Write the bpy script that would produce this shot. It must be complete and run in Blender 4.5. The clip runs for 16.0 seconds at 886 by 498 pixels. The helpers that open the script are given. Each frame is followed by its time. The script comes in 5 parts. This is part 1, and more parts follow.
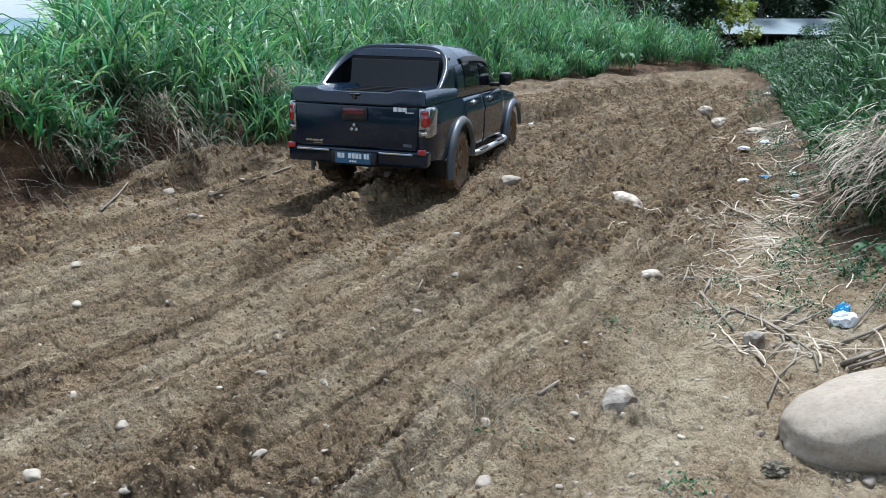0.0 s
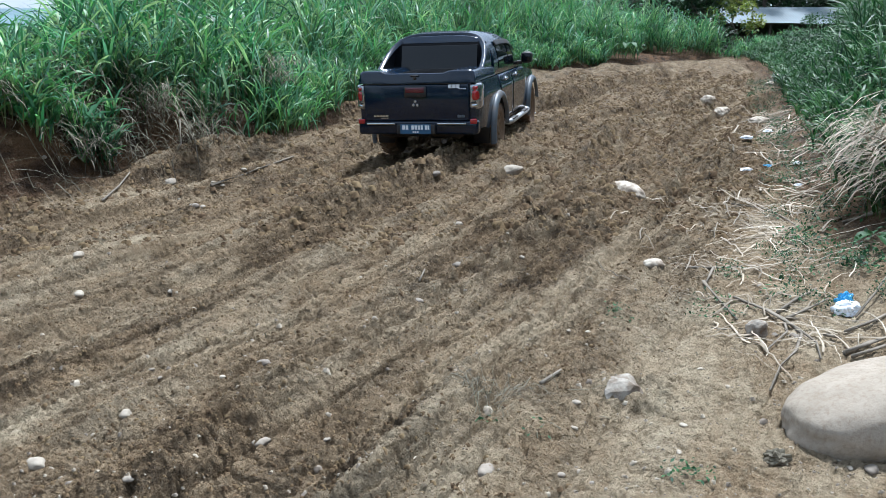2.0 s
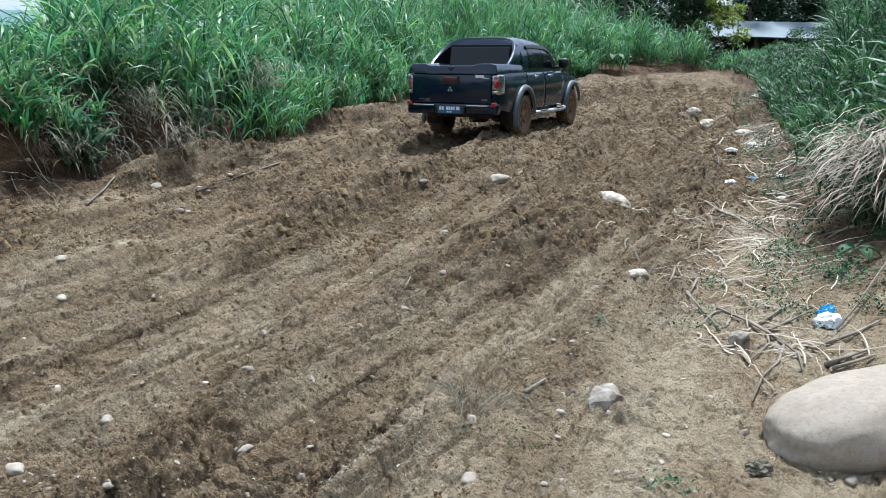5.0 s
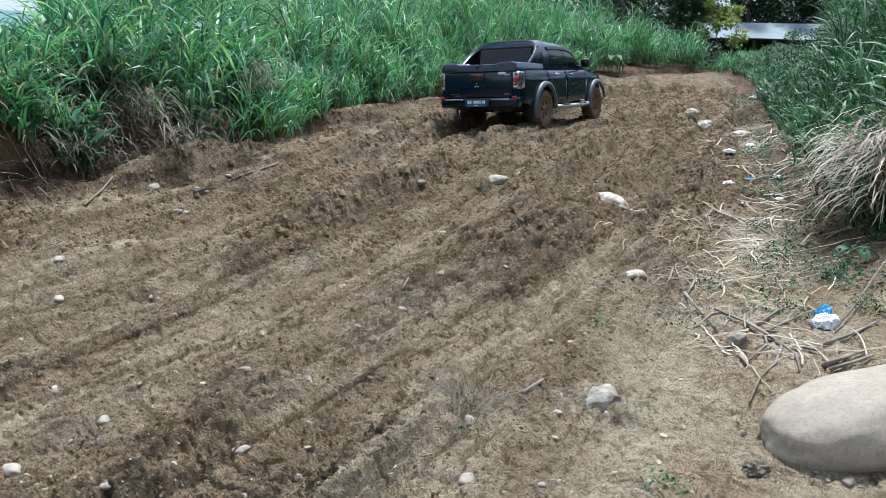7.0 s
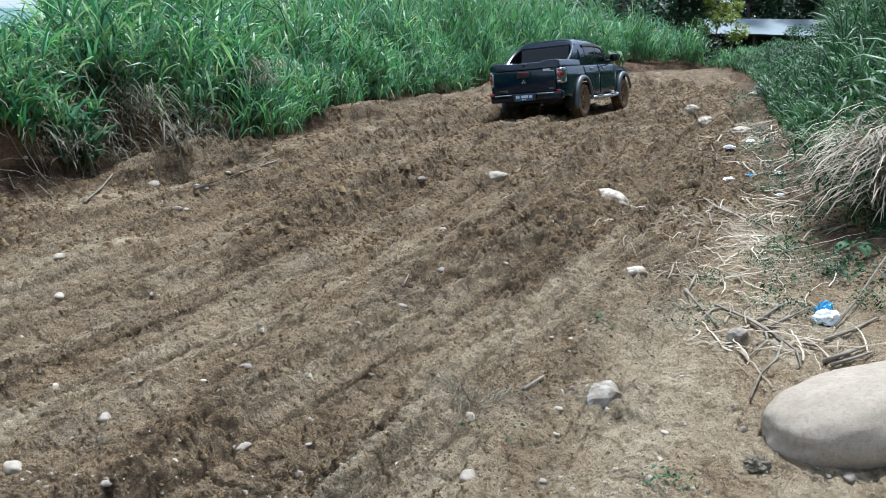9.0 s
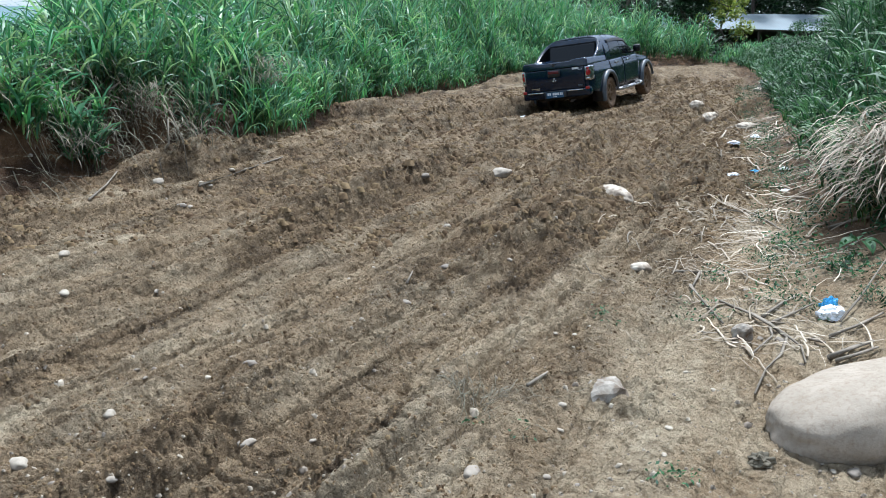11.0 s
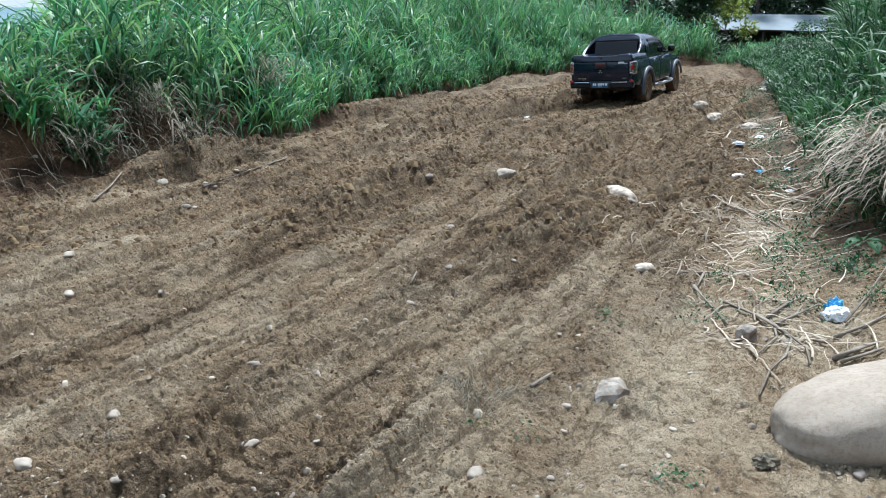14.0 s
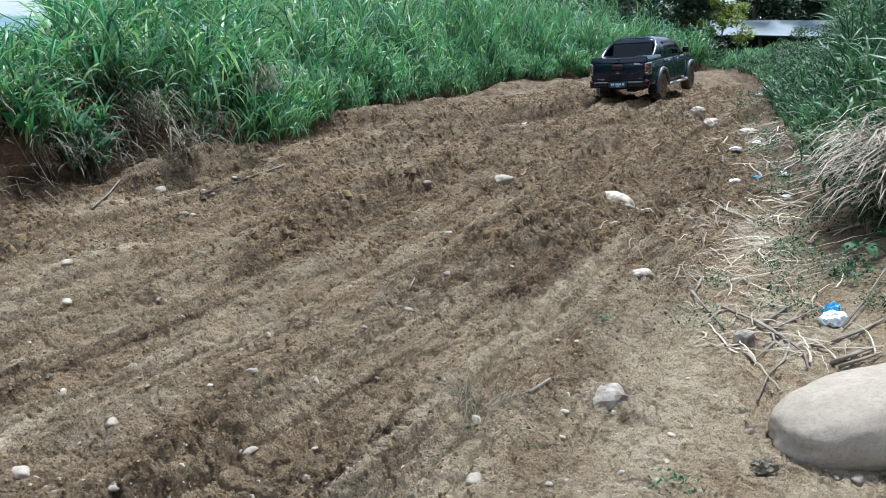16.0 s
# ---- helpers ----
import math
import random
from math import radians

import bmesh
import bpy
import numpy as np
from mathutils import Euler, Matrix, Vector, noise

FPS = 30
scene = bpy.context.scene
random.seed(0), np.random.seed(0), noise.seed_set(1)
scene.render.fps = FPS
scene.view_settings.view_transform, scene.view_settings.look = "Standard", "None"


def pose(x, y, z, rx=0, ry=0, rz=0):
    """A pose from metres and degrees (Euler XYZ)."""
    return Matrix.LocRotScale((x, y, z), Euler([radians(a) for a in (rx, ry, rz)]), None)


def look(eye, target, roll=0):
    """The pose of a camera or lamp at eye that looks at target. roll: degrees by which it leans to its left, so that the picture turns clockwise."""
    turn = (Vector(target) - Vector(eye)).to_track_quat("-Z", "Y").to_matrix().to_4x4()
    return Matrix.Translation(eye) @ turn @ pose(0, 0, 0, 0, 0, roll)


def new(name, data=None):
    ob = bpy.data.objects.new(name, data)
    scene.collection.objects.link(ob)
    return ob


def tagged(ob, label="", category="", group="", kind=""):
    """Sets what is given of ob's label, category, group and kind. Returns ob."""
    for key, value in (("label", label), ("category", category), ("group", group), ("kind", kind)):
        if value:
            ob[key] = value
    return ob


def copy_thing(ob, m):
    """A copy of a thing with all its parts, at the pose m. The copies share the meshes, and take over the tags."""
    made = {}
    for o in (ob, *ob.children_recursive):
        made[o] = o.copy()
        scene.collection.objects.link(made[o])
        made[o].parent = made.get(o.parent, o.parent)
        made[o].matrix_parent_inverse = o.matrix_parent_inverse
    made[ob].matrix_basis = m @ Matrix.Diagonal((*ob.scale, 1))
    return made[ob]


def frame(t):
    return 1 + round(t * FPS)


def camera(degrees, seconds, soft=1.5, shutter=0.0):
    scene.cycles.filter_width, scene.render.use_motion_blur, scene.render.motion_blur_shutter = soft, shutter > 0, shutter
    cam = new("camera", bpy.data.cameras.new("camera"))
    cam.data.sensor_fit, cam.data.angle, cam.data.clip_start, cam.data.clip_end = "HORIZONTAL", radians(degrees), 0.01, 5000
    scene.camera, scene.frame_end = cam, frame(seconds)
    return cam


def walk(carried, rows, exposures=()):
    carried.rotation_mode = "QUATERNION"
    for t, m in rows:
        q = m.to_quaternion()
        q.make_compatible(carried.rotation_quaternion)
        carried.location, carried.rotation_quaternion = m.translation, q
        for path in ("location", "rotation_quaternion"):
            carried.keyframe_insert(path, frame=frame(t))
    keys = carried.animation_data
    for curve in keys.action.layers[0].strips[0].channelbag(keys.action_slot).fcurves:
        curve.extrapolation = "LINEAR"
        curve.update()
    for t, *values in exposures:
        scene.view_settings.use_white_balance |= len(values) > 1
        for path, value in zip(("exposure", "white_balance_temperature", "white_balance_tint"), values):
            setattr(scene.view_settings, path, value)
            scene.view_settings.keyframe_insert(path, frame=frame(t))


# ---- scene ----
cam = camera(58.0, 16.0, soft=0.75)
PATH = [
    (0, (0.003, 0.001, 1.917), (0.002, 1.933, 1.398), 0.0),
    (0.5, (0.003, 0.0, 1.913), (0.01, 1.93, 1.391), 0.1),
    (1, (0.005, -0.002, 1.914), (0.001, 1.928, 1.391), -0.0),
    (1.5, (0.006, 0.0, 1.909), (-0.001, 1.927, 1.377), -0.2),
    (2, (0.001, 0.003, 1.908), (-0.005, 1.928, 1.366), -0.1),
    (2.5, (0.002, 0.007, 1.909), (-0.001, 1.933, 1.37), 0.1),
    (3, (0.008, 0.001, 1.91), (0.022, 1.931, 1.385), 0.3),
    (3.5, (0.004, -0.001, 1.91), (0.019, 1.93, 1.388), 0.6),
    (4, (0.003, -0.002, 1.91), (0.027, 1.928, 1.387), 0.7),
    (6.5, (0.002, -0.001, 1.909), (0.033, 1.93, 1.388), 0.9),
    (7, (0.006, -0.002, 1.908), (0.039, 1.929, 1.388), 0.9),
    (7.5, (0.006, -0.005, 1.909), (0.039, 1.927, 1.391), 0.7),
    (8, (0.004, -0.001, 1.908), (0.032, 1.929, 1.383), 0.9),
    (8.5, (-0.002, 0.002, 1.908), (0.025, 1.932, 1.385), 0.9),
    (9, (0.003, 0.002, 1.907), (0.036, 1.931, 1.379), 0.8),
    (11.5, (0.006, 0.001, 1.904), (0.025, 1.928, 1.366), 0.5),
    (12, (0.007, 0.005, 1.907), (0.024, 1.93, 1.367), 0.4),
    (12.5, (0.013, 0.0, 1.906), (0.037, 1.927, 1.372), 0.1),
    (13, (0.013, -0.007, 1.91), (0.033, 1.924, 1.386), 0.5),
    (13.5, (0.011, -0.002, 1.906), (0.028, 1.926, 1.375), 0.6),
    (14, (0.009, 0.003, 1.904), (0.021, 1.93, 1.37), 0.5),
    (14.5, (0.011, 0.0, 1.908), (0.032, 1.928, 1.379), 0.4),
    (15, (0.011, -0.003, 1.908), (0.035, 1.926, 1.38), 0.3),
    (15.5, (0.014, -0.002, 1.907), (0.032, 1.927, 1.381), 0.2),
    (16, (0.012, -0.003, 1.907), (0.028, 1.928, 1.388), 0.3),
]
walk(cam, [(t, look(e, p, r)) for t, e, p, r in PATH], exposures=[(0, 0.62, 5750, 8), (3, 0.68, 5750, 8), (16, 0.68, 5750, 8)])

# ---- world and light: bright overcast day ----
SUN_EL, SUN_AZ = radians(66), radians(24)
world = bpy.data.worlds.new("overcast_sky")
scene.world = world
world.use_nodes = True
wn, wl = world.node_tree.nodes, world.node_tree.links
wn.clear()
sky = wn.new("ShaderNodeTexSky")
sky.sky_type, sky.sun_disc = "NISHITA", False
sky.sun_elevation, sky.sun_rotation = SUN_EL, SUN_AZ
sky.air_density, sky.dust_density = 1.0, 3.0
sky_soft = wn.new("ShaderNodeTexNoise")
sky_soft.inputs["Scale"].default_value = 2.2
sky_soft.inputs["Detail"].default_value = 6
sky_map = wn.new("ShaderNodeMapping")
sky_map.inputs["Scale"].default_value = (1, 1, 2.6)
sky_co = wn.new("ShaderNodeTexCoord")
cloud = wn.new("ShaderNodeMix")
cloud.data_type = "RGBA"
cloud.inputs["B"].default_value = (7.2, 8.2, 9.4, 1)
cramp = wn.new("ShaderNodeMapRange")
cramp.inputs["From Min"].default_value, cramp.inputs["From Max"].default_value = 0.3, 0.65
cramp.inputs["To Min"].default_value, cramp.inputs["To Max"].default_value = 0.35, 0.95
bg, wout = wn.new("ShaderNodeBackground"), wn.new("ShaderNodeOutputWorld")
bg.inputs["Strength"].default_value = 0.09
wl.new(sky_co.outputs["Generated"], sky_map.inputs["Vector"])
wl.new(sky_map.outputs["Vector"], sky_soft.inputs["Vector"])
wl.new(sky_soft.outputs["Fac"], cramp.inputs["Value"])
wl.new(cramp.outputs["Result"], cloud.inputs["Factor"])
wl.new(sky.outputs["Color"], cloud.inputs["A"])
wl.new(cloud.outputs["Result"], bg.inputs["Color"])
wl.new(bg.outputs["Background"], wout.inputs["Surface"])
sun_data = bpy.data.lights.new("sun", "SUN")
sun_data.energy, sun_data.angle, sun_data.color = 4.6, radians(8), (1.0, 1.0, 0.99)
sun = new("sun", sun_data)
sun.matrix_world = look((40 * math.sin(SUN_AZ), 40 * math.cos(SUN_AZ), 40 * math.tan(SUN_EL)), (0, 0, 0))


# ---- materials ----
def material(name, base, rough=0.6, metal=0.0, vary=0.0, scale=8.0, bump=0.0, bump_scale=60.0, tint=None,
             coat=0.0, island=0.0, obj=0.0, transmission=0.0, sheen_dirt=None, dirt_scale=3.0, dirt=0.5, specular=0.5):
    """Principled surface; noise at two sizes mixes base with tint, a finer noise gives relief."""
    m = bpy.data.materials.new(name)
    m.use_nodes = True
    n, l = m.node_tree.nodes, m.node_tree.links
    p = n["Principled BSDF"]
    p.inputs["Roughness"].default_value = rough
    p.inputs["Metallic"].default_value = metal
    p.inputs["Coat Weight"].default_value = coat
    p.inputs["Coat Roughness"].default_value = 0.05
    p.inputs["Transmission Weight"].default_value = transmission
    p.inputs["Specular IOR Level"].default_value = specular
    p.inputs["Base Color"].default_value = (*base, 1)
    co = n.new("ShaderNodeTexCoord")
    last = None
    if vary > 0 or tint:
        a = n.new("ShaderNodeTexNoise")
        a.inputs["Scale"].default_value, a.inputs["Detail"].default_value = scale, 8
        a.inputs["Roughness"].default_value = 0.65
        l.new(co.outputs["Object"], a.inputs["Vector"])
        r = n.new("ShaderNodeMapRange")
        r.inputs["From Min"].default_value, r.inputs["From Max"].default_value = 0.32, 0.68
        l.new(a.outputs["Fac"], r.inputs["Value"])
        mx = n.new("ShaderNodeMix")
        mx.data_type = "RGBA"
        t = tint or tuple(c * (1 - vary) for c in base)
        mx.inputs["A"].default_value, mx.inputs["B"].default_value = (*base, 1), (*t, 1)
        l.new(r.outputs["Result"], mx.inputs["Factor"])
        last = mx.outputs["Result"]
    if sheen_dirt:
        a = n.new("ShaderNodeTexNoise")
        a.inputs["Scale"].default_value, a.inputs["Detail"].default_value = dirt_scale, 10
        a.inputs["Roughness"].default_value = 0.7
        l.new(co.outputs["Object"], a.inputs["Vector"])
        r = n.new("ShaderNodeMapRange")
        r.inputs["From Min"].default_value, r.inputs["From Max"].default_value = 1 - dirt - 0.12, 1 - dirt + 0.12
        l.new(a.outputs["Fac"], r.inputs["Value"])
        mx = n.new("ShaderNodeMix")
        mx.data_type = "RGBA"
        mx.inputs["A"].default_value, mx.inputs["B"].default_value = (*base, 1), (*sheen_dirt, 1)
        if last:
            l.new(last, mx.inputs["A"])
        l.new(r.outputs["Result"], mx.inputs["Factor"])
        last = mx.outputs["Result"]
        rr = n.new("ShaderNodeMapRange")
        rr.inputs["To Min"].default_value, rr.inputs["To Max"].default_value = rough, 0.85
        l.new(r.outputs["Result"], rr.inputs["Value"])
        l.new(rr.outputs["Result"], p.inputs["Roughness"])
    if island or obj:
        src = n.new("ShaderNodeNewGeometry").outputs["Random Per Island"] if island else n.new("ShaderNodeObjectInfo").outputs["Random"]
        amount = island or obj
        r = n.new("ShaderNodeMapRange")
        r.inputs["To Min"].default_value, r.inputs["To Max"].default_value = 1 - amount, 1 + amount
        l.new(src, r.inputs["Value"])
        hs = n.new("ShaderNodeHueSaturation")
        hs.inputs["Color"].default_value = (*base, 1)
        if last:
            l.new(last, hs.inputs["Color"])
        l.new(r.outputs["Result"], hs.inputs["Value"])
        h = n.new("ShaderNodeMath")
        h.operation = "MULTIPLY_ADD"
        h.inputs[1].default_value, h.inputs[2].default_value = 0.05 * amount, 0.5 - 0.025 * amount
        l.new(src, h.inputs[0])
        l.new(h.outputs["Value"], hs.inputs["Hue"])
        last = hs.outputs["Color"]
    if last:
        l.new(last, p.inputs["Base Color"])
    if bump:
        a = n.new("ShaderNodeTexNoise")
        a.inputs["Scale"].default_value, a.inputs["Detail"].default_value = bump_scale, 6
        l.new(co.outputs["Object"], a.inputs["Vector"])
        b = n.new("ShaderNodeBump")
        b.inputs["Strength"].default_value, b.inputs["Distance"].default_value = bump, 0.2 / bump_scale
        l.new(a.outputs["Fac"], b.inputs["Height"])
        l.new(b.outputs["Normal"], p.inputs["Normal"])
    return m


def leaf_material(name, colours, rough=0.45, translucent=0.25):
    """Leaves: each island takes its own colour from a ramp; some light passes through."""
    m = bpy.data.materials.new(name)
    m.use_nodes = True
    n, l = m.node_tree.nodes, m.node_tree.links
    p, out = n["Principled BSDF"], n["Material Output"]
    p.inputs["Roughness"].default_value, p.inputs["Specular IOR Level"].default_value = rough, 0.35
    g = n.new("ShaderNodeNewGeometry")
    ramp = n.new("ShaderNodeValToRGB")
    while len(ramp.color_ramp.elements) < len(colours):
        ramp.color_ramp.elements.new(0.5)
    for i, (e, c) in enumerate(zip(ramp.color_ramp.elements, colours)):
        e.position, e.color = i / (len(colours) - 1), (*c, 1)
    a = n.new("ShaderNodeTexNoise")
    a.inputs["Scale"].default_value, a.inputs["Detail"].default_value = 1.1, 4
    co = n.new("ShaderNodeTexCoord")
    l.new(co.outputs["Object"], a.inputs["Vector"])
    r = n.new("ShaderNodeMapRange")
    r.inputs["From Min"].default_value, r.inputs["From Max"].default_value = 0.3, 0.7
    r.inputs["To Min"].default_value, r.inputs["To Max"].default_value = 0.5, 1.45
    l.new(a.outputs["Fac"], r.inputs["Value"])
    hs = n.new("ShaderNodeHueSaturation")
    l.new(g.outputs["Random Per Island"], ramp.inputs["Fac"])
    l.new(ramp.outputs["Color"], hs.inputs["Color"])
    l.new(r.outputs["Result"], hs.inputs["Value"])
    l.new(hs.outputs["Color"], p.inputs["Base Color"])
    tr, mix = n.new("ShaderNodeBsdfTranslucent"), n.new("ShaderNodeMixShader")
    l.new(hs.outputs["Color"], tr.inputs["Color"])
    mix.inputs["Fac"].default_value = translucent
    l.new(p.outputs["BSDF"], mix.inputs[1])
    l.new(tr.outputs["BSDF"], mix.inputs[2])
    l.new(mix.outputs["Shader"], out.inputs["Surface"])
    return m


def ground_material():
    """Mud: dry compacted soil, dark churned soil and reddish bank earth, by two masks kept on the sheet."""
    m = bpy.data.materials.new("mud")
    m.use_nodes = True
    n, l = m.node_tree.nodes, m.node_tree.links
    p = n["Principled BSDF"]
    co, lay = n.new("ShaderNodeTexCoord"), n.new("ShaderNodeMapping")
    lay.vector_type = "TEXTURE"
    lay.inputs["Rotation"].default_value, lay.inputs["Scale"].default_value = (0, 0, radians(-28)), (0.8, 1.9, 0.9)
    l.new(co.outputs["Object"], lay.inputs["Vector"])

    def noise_at(scale, detail=8, rough=0.65):
        a = n.new("ShaderNodeTexNoise")
        a.inputs["Scale"].default_value, a.inputs["Detail"].default_value, a.inputs["Roughness"].default_value = scale, detail, rough
        l.new(lay.outputs["Vector"], a.inputs["Vector"])
        return a.outputs["Fac"]

    def grain_at(scale, detail, rough):
        a = n.new("ShaderNodeTexNoise")
        a.inputs["Scale"].default_value, a.inputs["Detail"].default_value, a.inputs["Roughness"].default_value = scale, detail, rough
        l.new(co.outputs["Object"], a.inputs["Vector"])
        return a.outputs["Fac"]

    def span(v, a, b, c=0.0, d=1.0):
        r = n.new("ShaderNodeMapRange")
        for k, x in zip(("From Min", "From Max", "To Min", "To Max"), (a, b, c, d)):
            r.inputs[k].default_value = x
        l.new(v, r.inputs["Value"])
        return r.outputs["Result"]

    def mix(f, a, b):
        x = n.new("ShaderNodeMix")
        x.data_type = "RGBA"
        l.new(f, x.inputs["Factor"])
        for k, v in (("A", a), ("B", b)):
            if isinstance(v, tuple):
                x.inputs[k].default_value = (*v, 1)
            else:
                l.new(v, x.inputs[k])
        return x.outputs["Result"]

    def mul(a, b, op="MULTIPLY"):
        x = n.new("ShaderNodeMath")
        x.operation = op
        l.new(a, x.inputs[0])
        if isinstance(b, float):
            x.inputs[1].default_value = b
        else:
            l.new(b, x.inputs[1])
        return x.outputs["Value"]

    churn, bank = n.new("ShaderNodeAttribute"), n.new("ShaderNodeAttribute")
    churn.attribute_name, bank.attribute_name = "churn", "bank"
    dry = mix(span(noise_at(1.3, 6, 0.65), 0.42, 0.64), MUD_DRY, MUD_PALE)
    dry = mix(span(grain_at(9.0, 6, 0.7), 0.5, 0.68, 0.0, 0.7), dry, MUD_GRAIN)
    dry = mix(span(grain_at(34.0, 4, 0.7), 0.5, 0.7, 0.0, 0.55), dry, MUD_PALE)
    wet = mix(span(noise_at(4.0, 6, 0.7), 0.4, 0.62), MUD_WET, MUD_DARK)
    wet = mix(span(grain_at(22.0, 5, 0.7), 0.5, 0.68, 0.0, 0.7), wet, MUD_DRY)
    f = mul(churn.outputs["Fac"], span(noise_at(2.4, 6, 0.7), 0.38, 0.6, 0.45, 1.1))
    c = mix(f, dry, wet)
    red = mix(span(noise_at(3.0), 0.4, 0.62), EARTH_RED, EARTH_DARK)
    c = mix(bank.outputs["Fac"], c, red)
    field = n.new("ShaderNodeAttribute")
    field.attribute_name = "field"
    c = mix(field.outputs["Fac"], c, (0.04, 0.09, 0.04))
    grit = n.new("ShaderNodeTexVoronoi")
    grit.inputs["Scale"].default_value = 55.0
    l.new(co.outputs["Object"], grit.inputs["Vector"])
    speck = mul(span(grit.outputs["Distance"], 0.2, 0.1), span(noise_at(2.3, 4), 0.5, 0.6))
    c = mix(speck, c, (0.38, 0.33, 0.27))
    l.new(c, p.inputs["Base Color"])
    # damp sheen comes and goes
    l.new(span(noise_at(5.0, 5, 0.65), 0.35, 0.65, 0.9, 0.58), p.inputs["Roughness"])
    l.new(span(f, 0.0, 1.0, 0.04, 0.14), p.inputs["Specular IOR Level"])
    # crumbs: warped cells that swell between narrow clefts, then two sizes of grain
    wob, shift, warp = n.new("ShaderNodeTexNoise"), n.new("ShaderNodeVectorMath"), n.new("ShaderNodeVectorMath")
    wob.inputs["Scale"].default_value, wob.inputs["Detail"].default_value = 14.0, 4
    shift.operation, warp.operation = "MULTIPLY_ADD", "ADD"
    shift.inputs[1].default_value, shift.inputs[2].default_value = (0.10, 0.10, 0.10), (-0.05, -0.05, -0.05)
    l.new(co.outputs["Object"], wob.inputs["Vector"])
    l.new(wob.outputs["Color"], shift.inputs[0])
    l.new(co.outputs["Object"], warp.inputs[0])
    l.new(shift.outputs["Vector"], warp.inputs[1])
    relief = None
    for scale, deep in ((16.0, 0.06), (38.0, 0.035)):
        cell = n.new("ShaderNodeTexVoronoi")
        cell.inputs["Scale"].default_value = scale
        l.new(warp.outputs["Vector"], cell.inputs["Vector"])
        hill = mul(cell.outputs["Distance"], -deep)
        relief = hill if relief is None else mul(relief, hill, "ADD")
    relief = mul(relief, span(churn.outputs["Fac"], 0.0, 0.7, 0.6, 1.0))
    b0, b1, b2 = n.new("ShaderNodeBump"), n.new("ShaderNodeBump"), n.new("ShaderNodeBump")
    b0.inputs["Strength"].default_value, b0.inputs["Distance"].default_value = 1.0, 1.0
    l.new(relief, b0.inputs["Height"])
    l.new(b0.outputs["Normal"], b1.inputs["Normal"])
    b1.inputs["Strength"].default_value, b1.inputs["Distance"].default_value = 1.0, 0.07
    b2.inputs["Strength"].default_value, b2.inputs["Distance"].default_value = 0.8, 0.008
    l.new(grain_at(20.0, 8, 0.7), b1.inputs["Height"])
    l.new(grain_at(110.0, 3, 0.6), b2.inputs["Height"])
    l.new(b1.outputs["Normal"], b2.inputs["Normal"])
    l.new(b2.outputs["Normal"], p.inputs["Normal"])
    return m


MUD_DRY, MUD_PALE, MUD_GRAIN = (0.288, 0.21, 0.13), (0.46, 0.38, 0.262), (0.11, 0.077, 0.045)
MUD_WET, MUD_DARK = (0.235, 0.163, 0.094), (0.052, 0.035, 0.02)
EARTH_RED, EARTH_DARK = (0.15, 0.088, 0.048), (0.045, 0.03, 0.02)
MUD = ground_material()
CLOD = material("clod", (0.175, 0.121, 0.07), 0.88, vary=0.5, scale=20, island=0.3, bump=0.6, bump_scale=80, specular=0.05)
PEBBLE = material("pebble", (0.33, 0.28, 0.22), 0.8, specular=0.1, vary=0.35, scale=25, island=0.35, bump=0.2)
BOULDER = material("boulder_stone", (0.35, 0.30, 0.24), 0.95, specular=0.1, tint=(0.27, 0.23, 0.18), scale=5, bump=0.7, bump_scale=90,
                   sheen_dirt=(0.24, 0.19, 0.14), dirt_scale=38, dirt=0.42)
STONE = material("pale_stone", (0.56, 0.49, 0.39), 0.8, tint=(0.27, 0.22, 0.165), scale=9, bump=0.4, bump_scale=60,
                 sheen_dirt=(0.13, 0.085, 0.05), dirt_scale=11, dirt=0.42)
SMALL_STONE = material("small_stone", (0.34, 0.295, 0.235), 0.85, tint=(0.2, 0.165, 0.125), scale=20, bump=0.4, bump_scale=60, obj=0.35,
                       sheen_dirt=(0.11, 0.078, 0.052), dirt_scale=16, dirt=0.33)
GREY_ROCK = material("grey_rock", (0.4, 0.365, 0.31), 0.9, specular=0.1, tint=(0.14, 0.115, 0.09), scale=12, bump=0.6, bump_scale=50,
                     sheen_dirt=(0.11, 0.072, 0.045), dirt_scale=9, dirt=0.45)
STRAW = leaf_material("straw", [(0.14, 0.11, 0.075), (0.42, 0.35, 0.26), (0.26, 0.21, 0.15), (0.58, 0.51, 0.40)], 0.7, 0.1)
STICK = material("dead_stick", (0.25, 0.21, 0.16), 0.85, vary=0.5, scale=14, bump=0.4)
GRASS = leaf_material("grass_leaf", [(0.012, 0.055, 0.022), (0.055, 0.23, 0.075), (0.14, 0.36, 0.09), (0.015, 0.065, 0.035), (0.33, 0.52, 0.2), (0.05, 0.21, 0.075), (0.17, 0.36, 0.22), (0.02, 0.085, 0.04)], 0.45, 0.35)
GRASS_STEM = leaf_material("grass_stem", [(0.05, 0.09, 0.025), (0.12, 0.14, 0.05), (0.2, 0.17, 0.08)], 0.6, 0.1)
DRY_LEAF = leaf_material("dry_leaf", [(0.07, 0.055, 0.036), (0.19, 0.165, 0.115), (0.11, 0.105, 0.065), (0.27, 0.245, 0.185)], 0.7, 0.2)
# half-bright copy of the grass leaf colours, carrying the right slope's shade
GRASS_SHADED = leaf_material("shaded_grass_leaf", [(0.006, 0.028, 0.012), (0.02, 0.085, 0.03), (0.055, 0.16, 0.04), (0.01, 0.04, 0.018), (0.12, 0.24, 0.09), (0.016, 0.07, 0.025)], 0.5, 0.25)
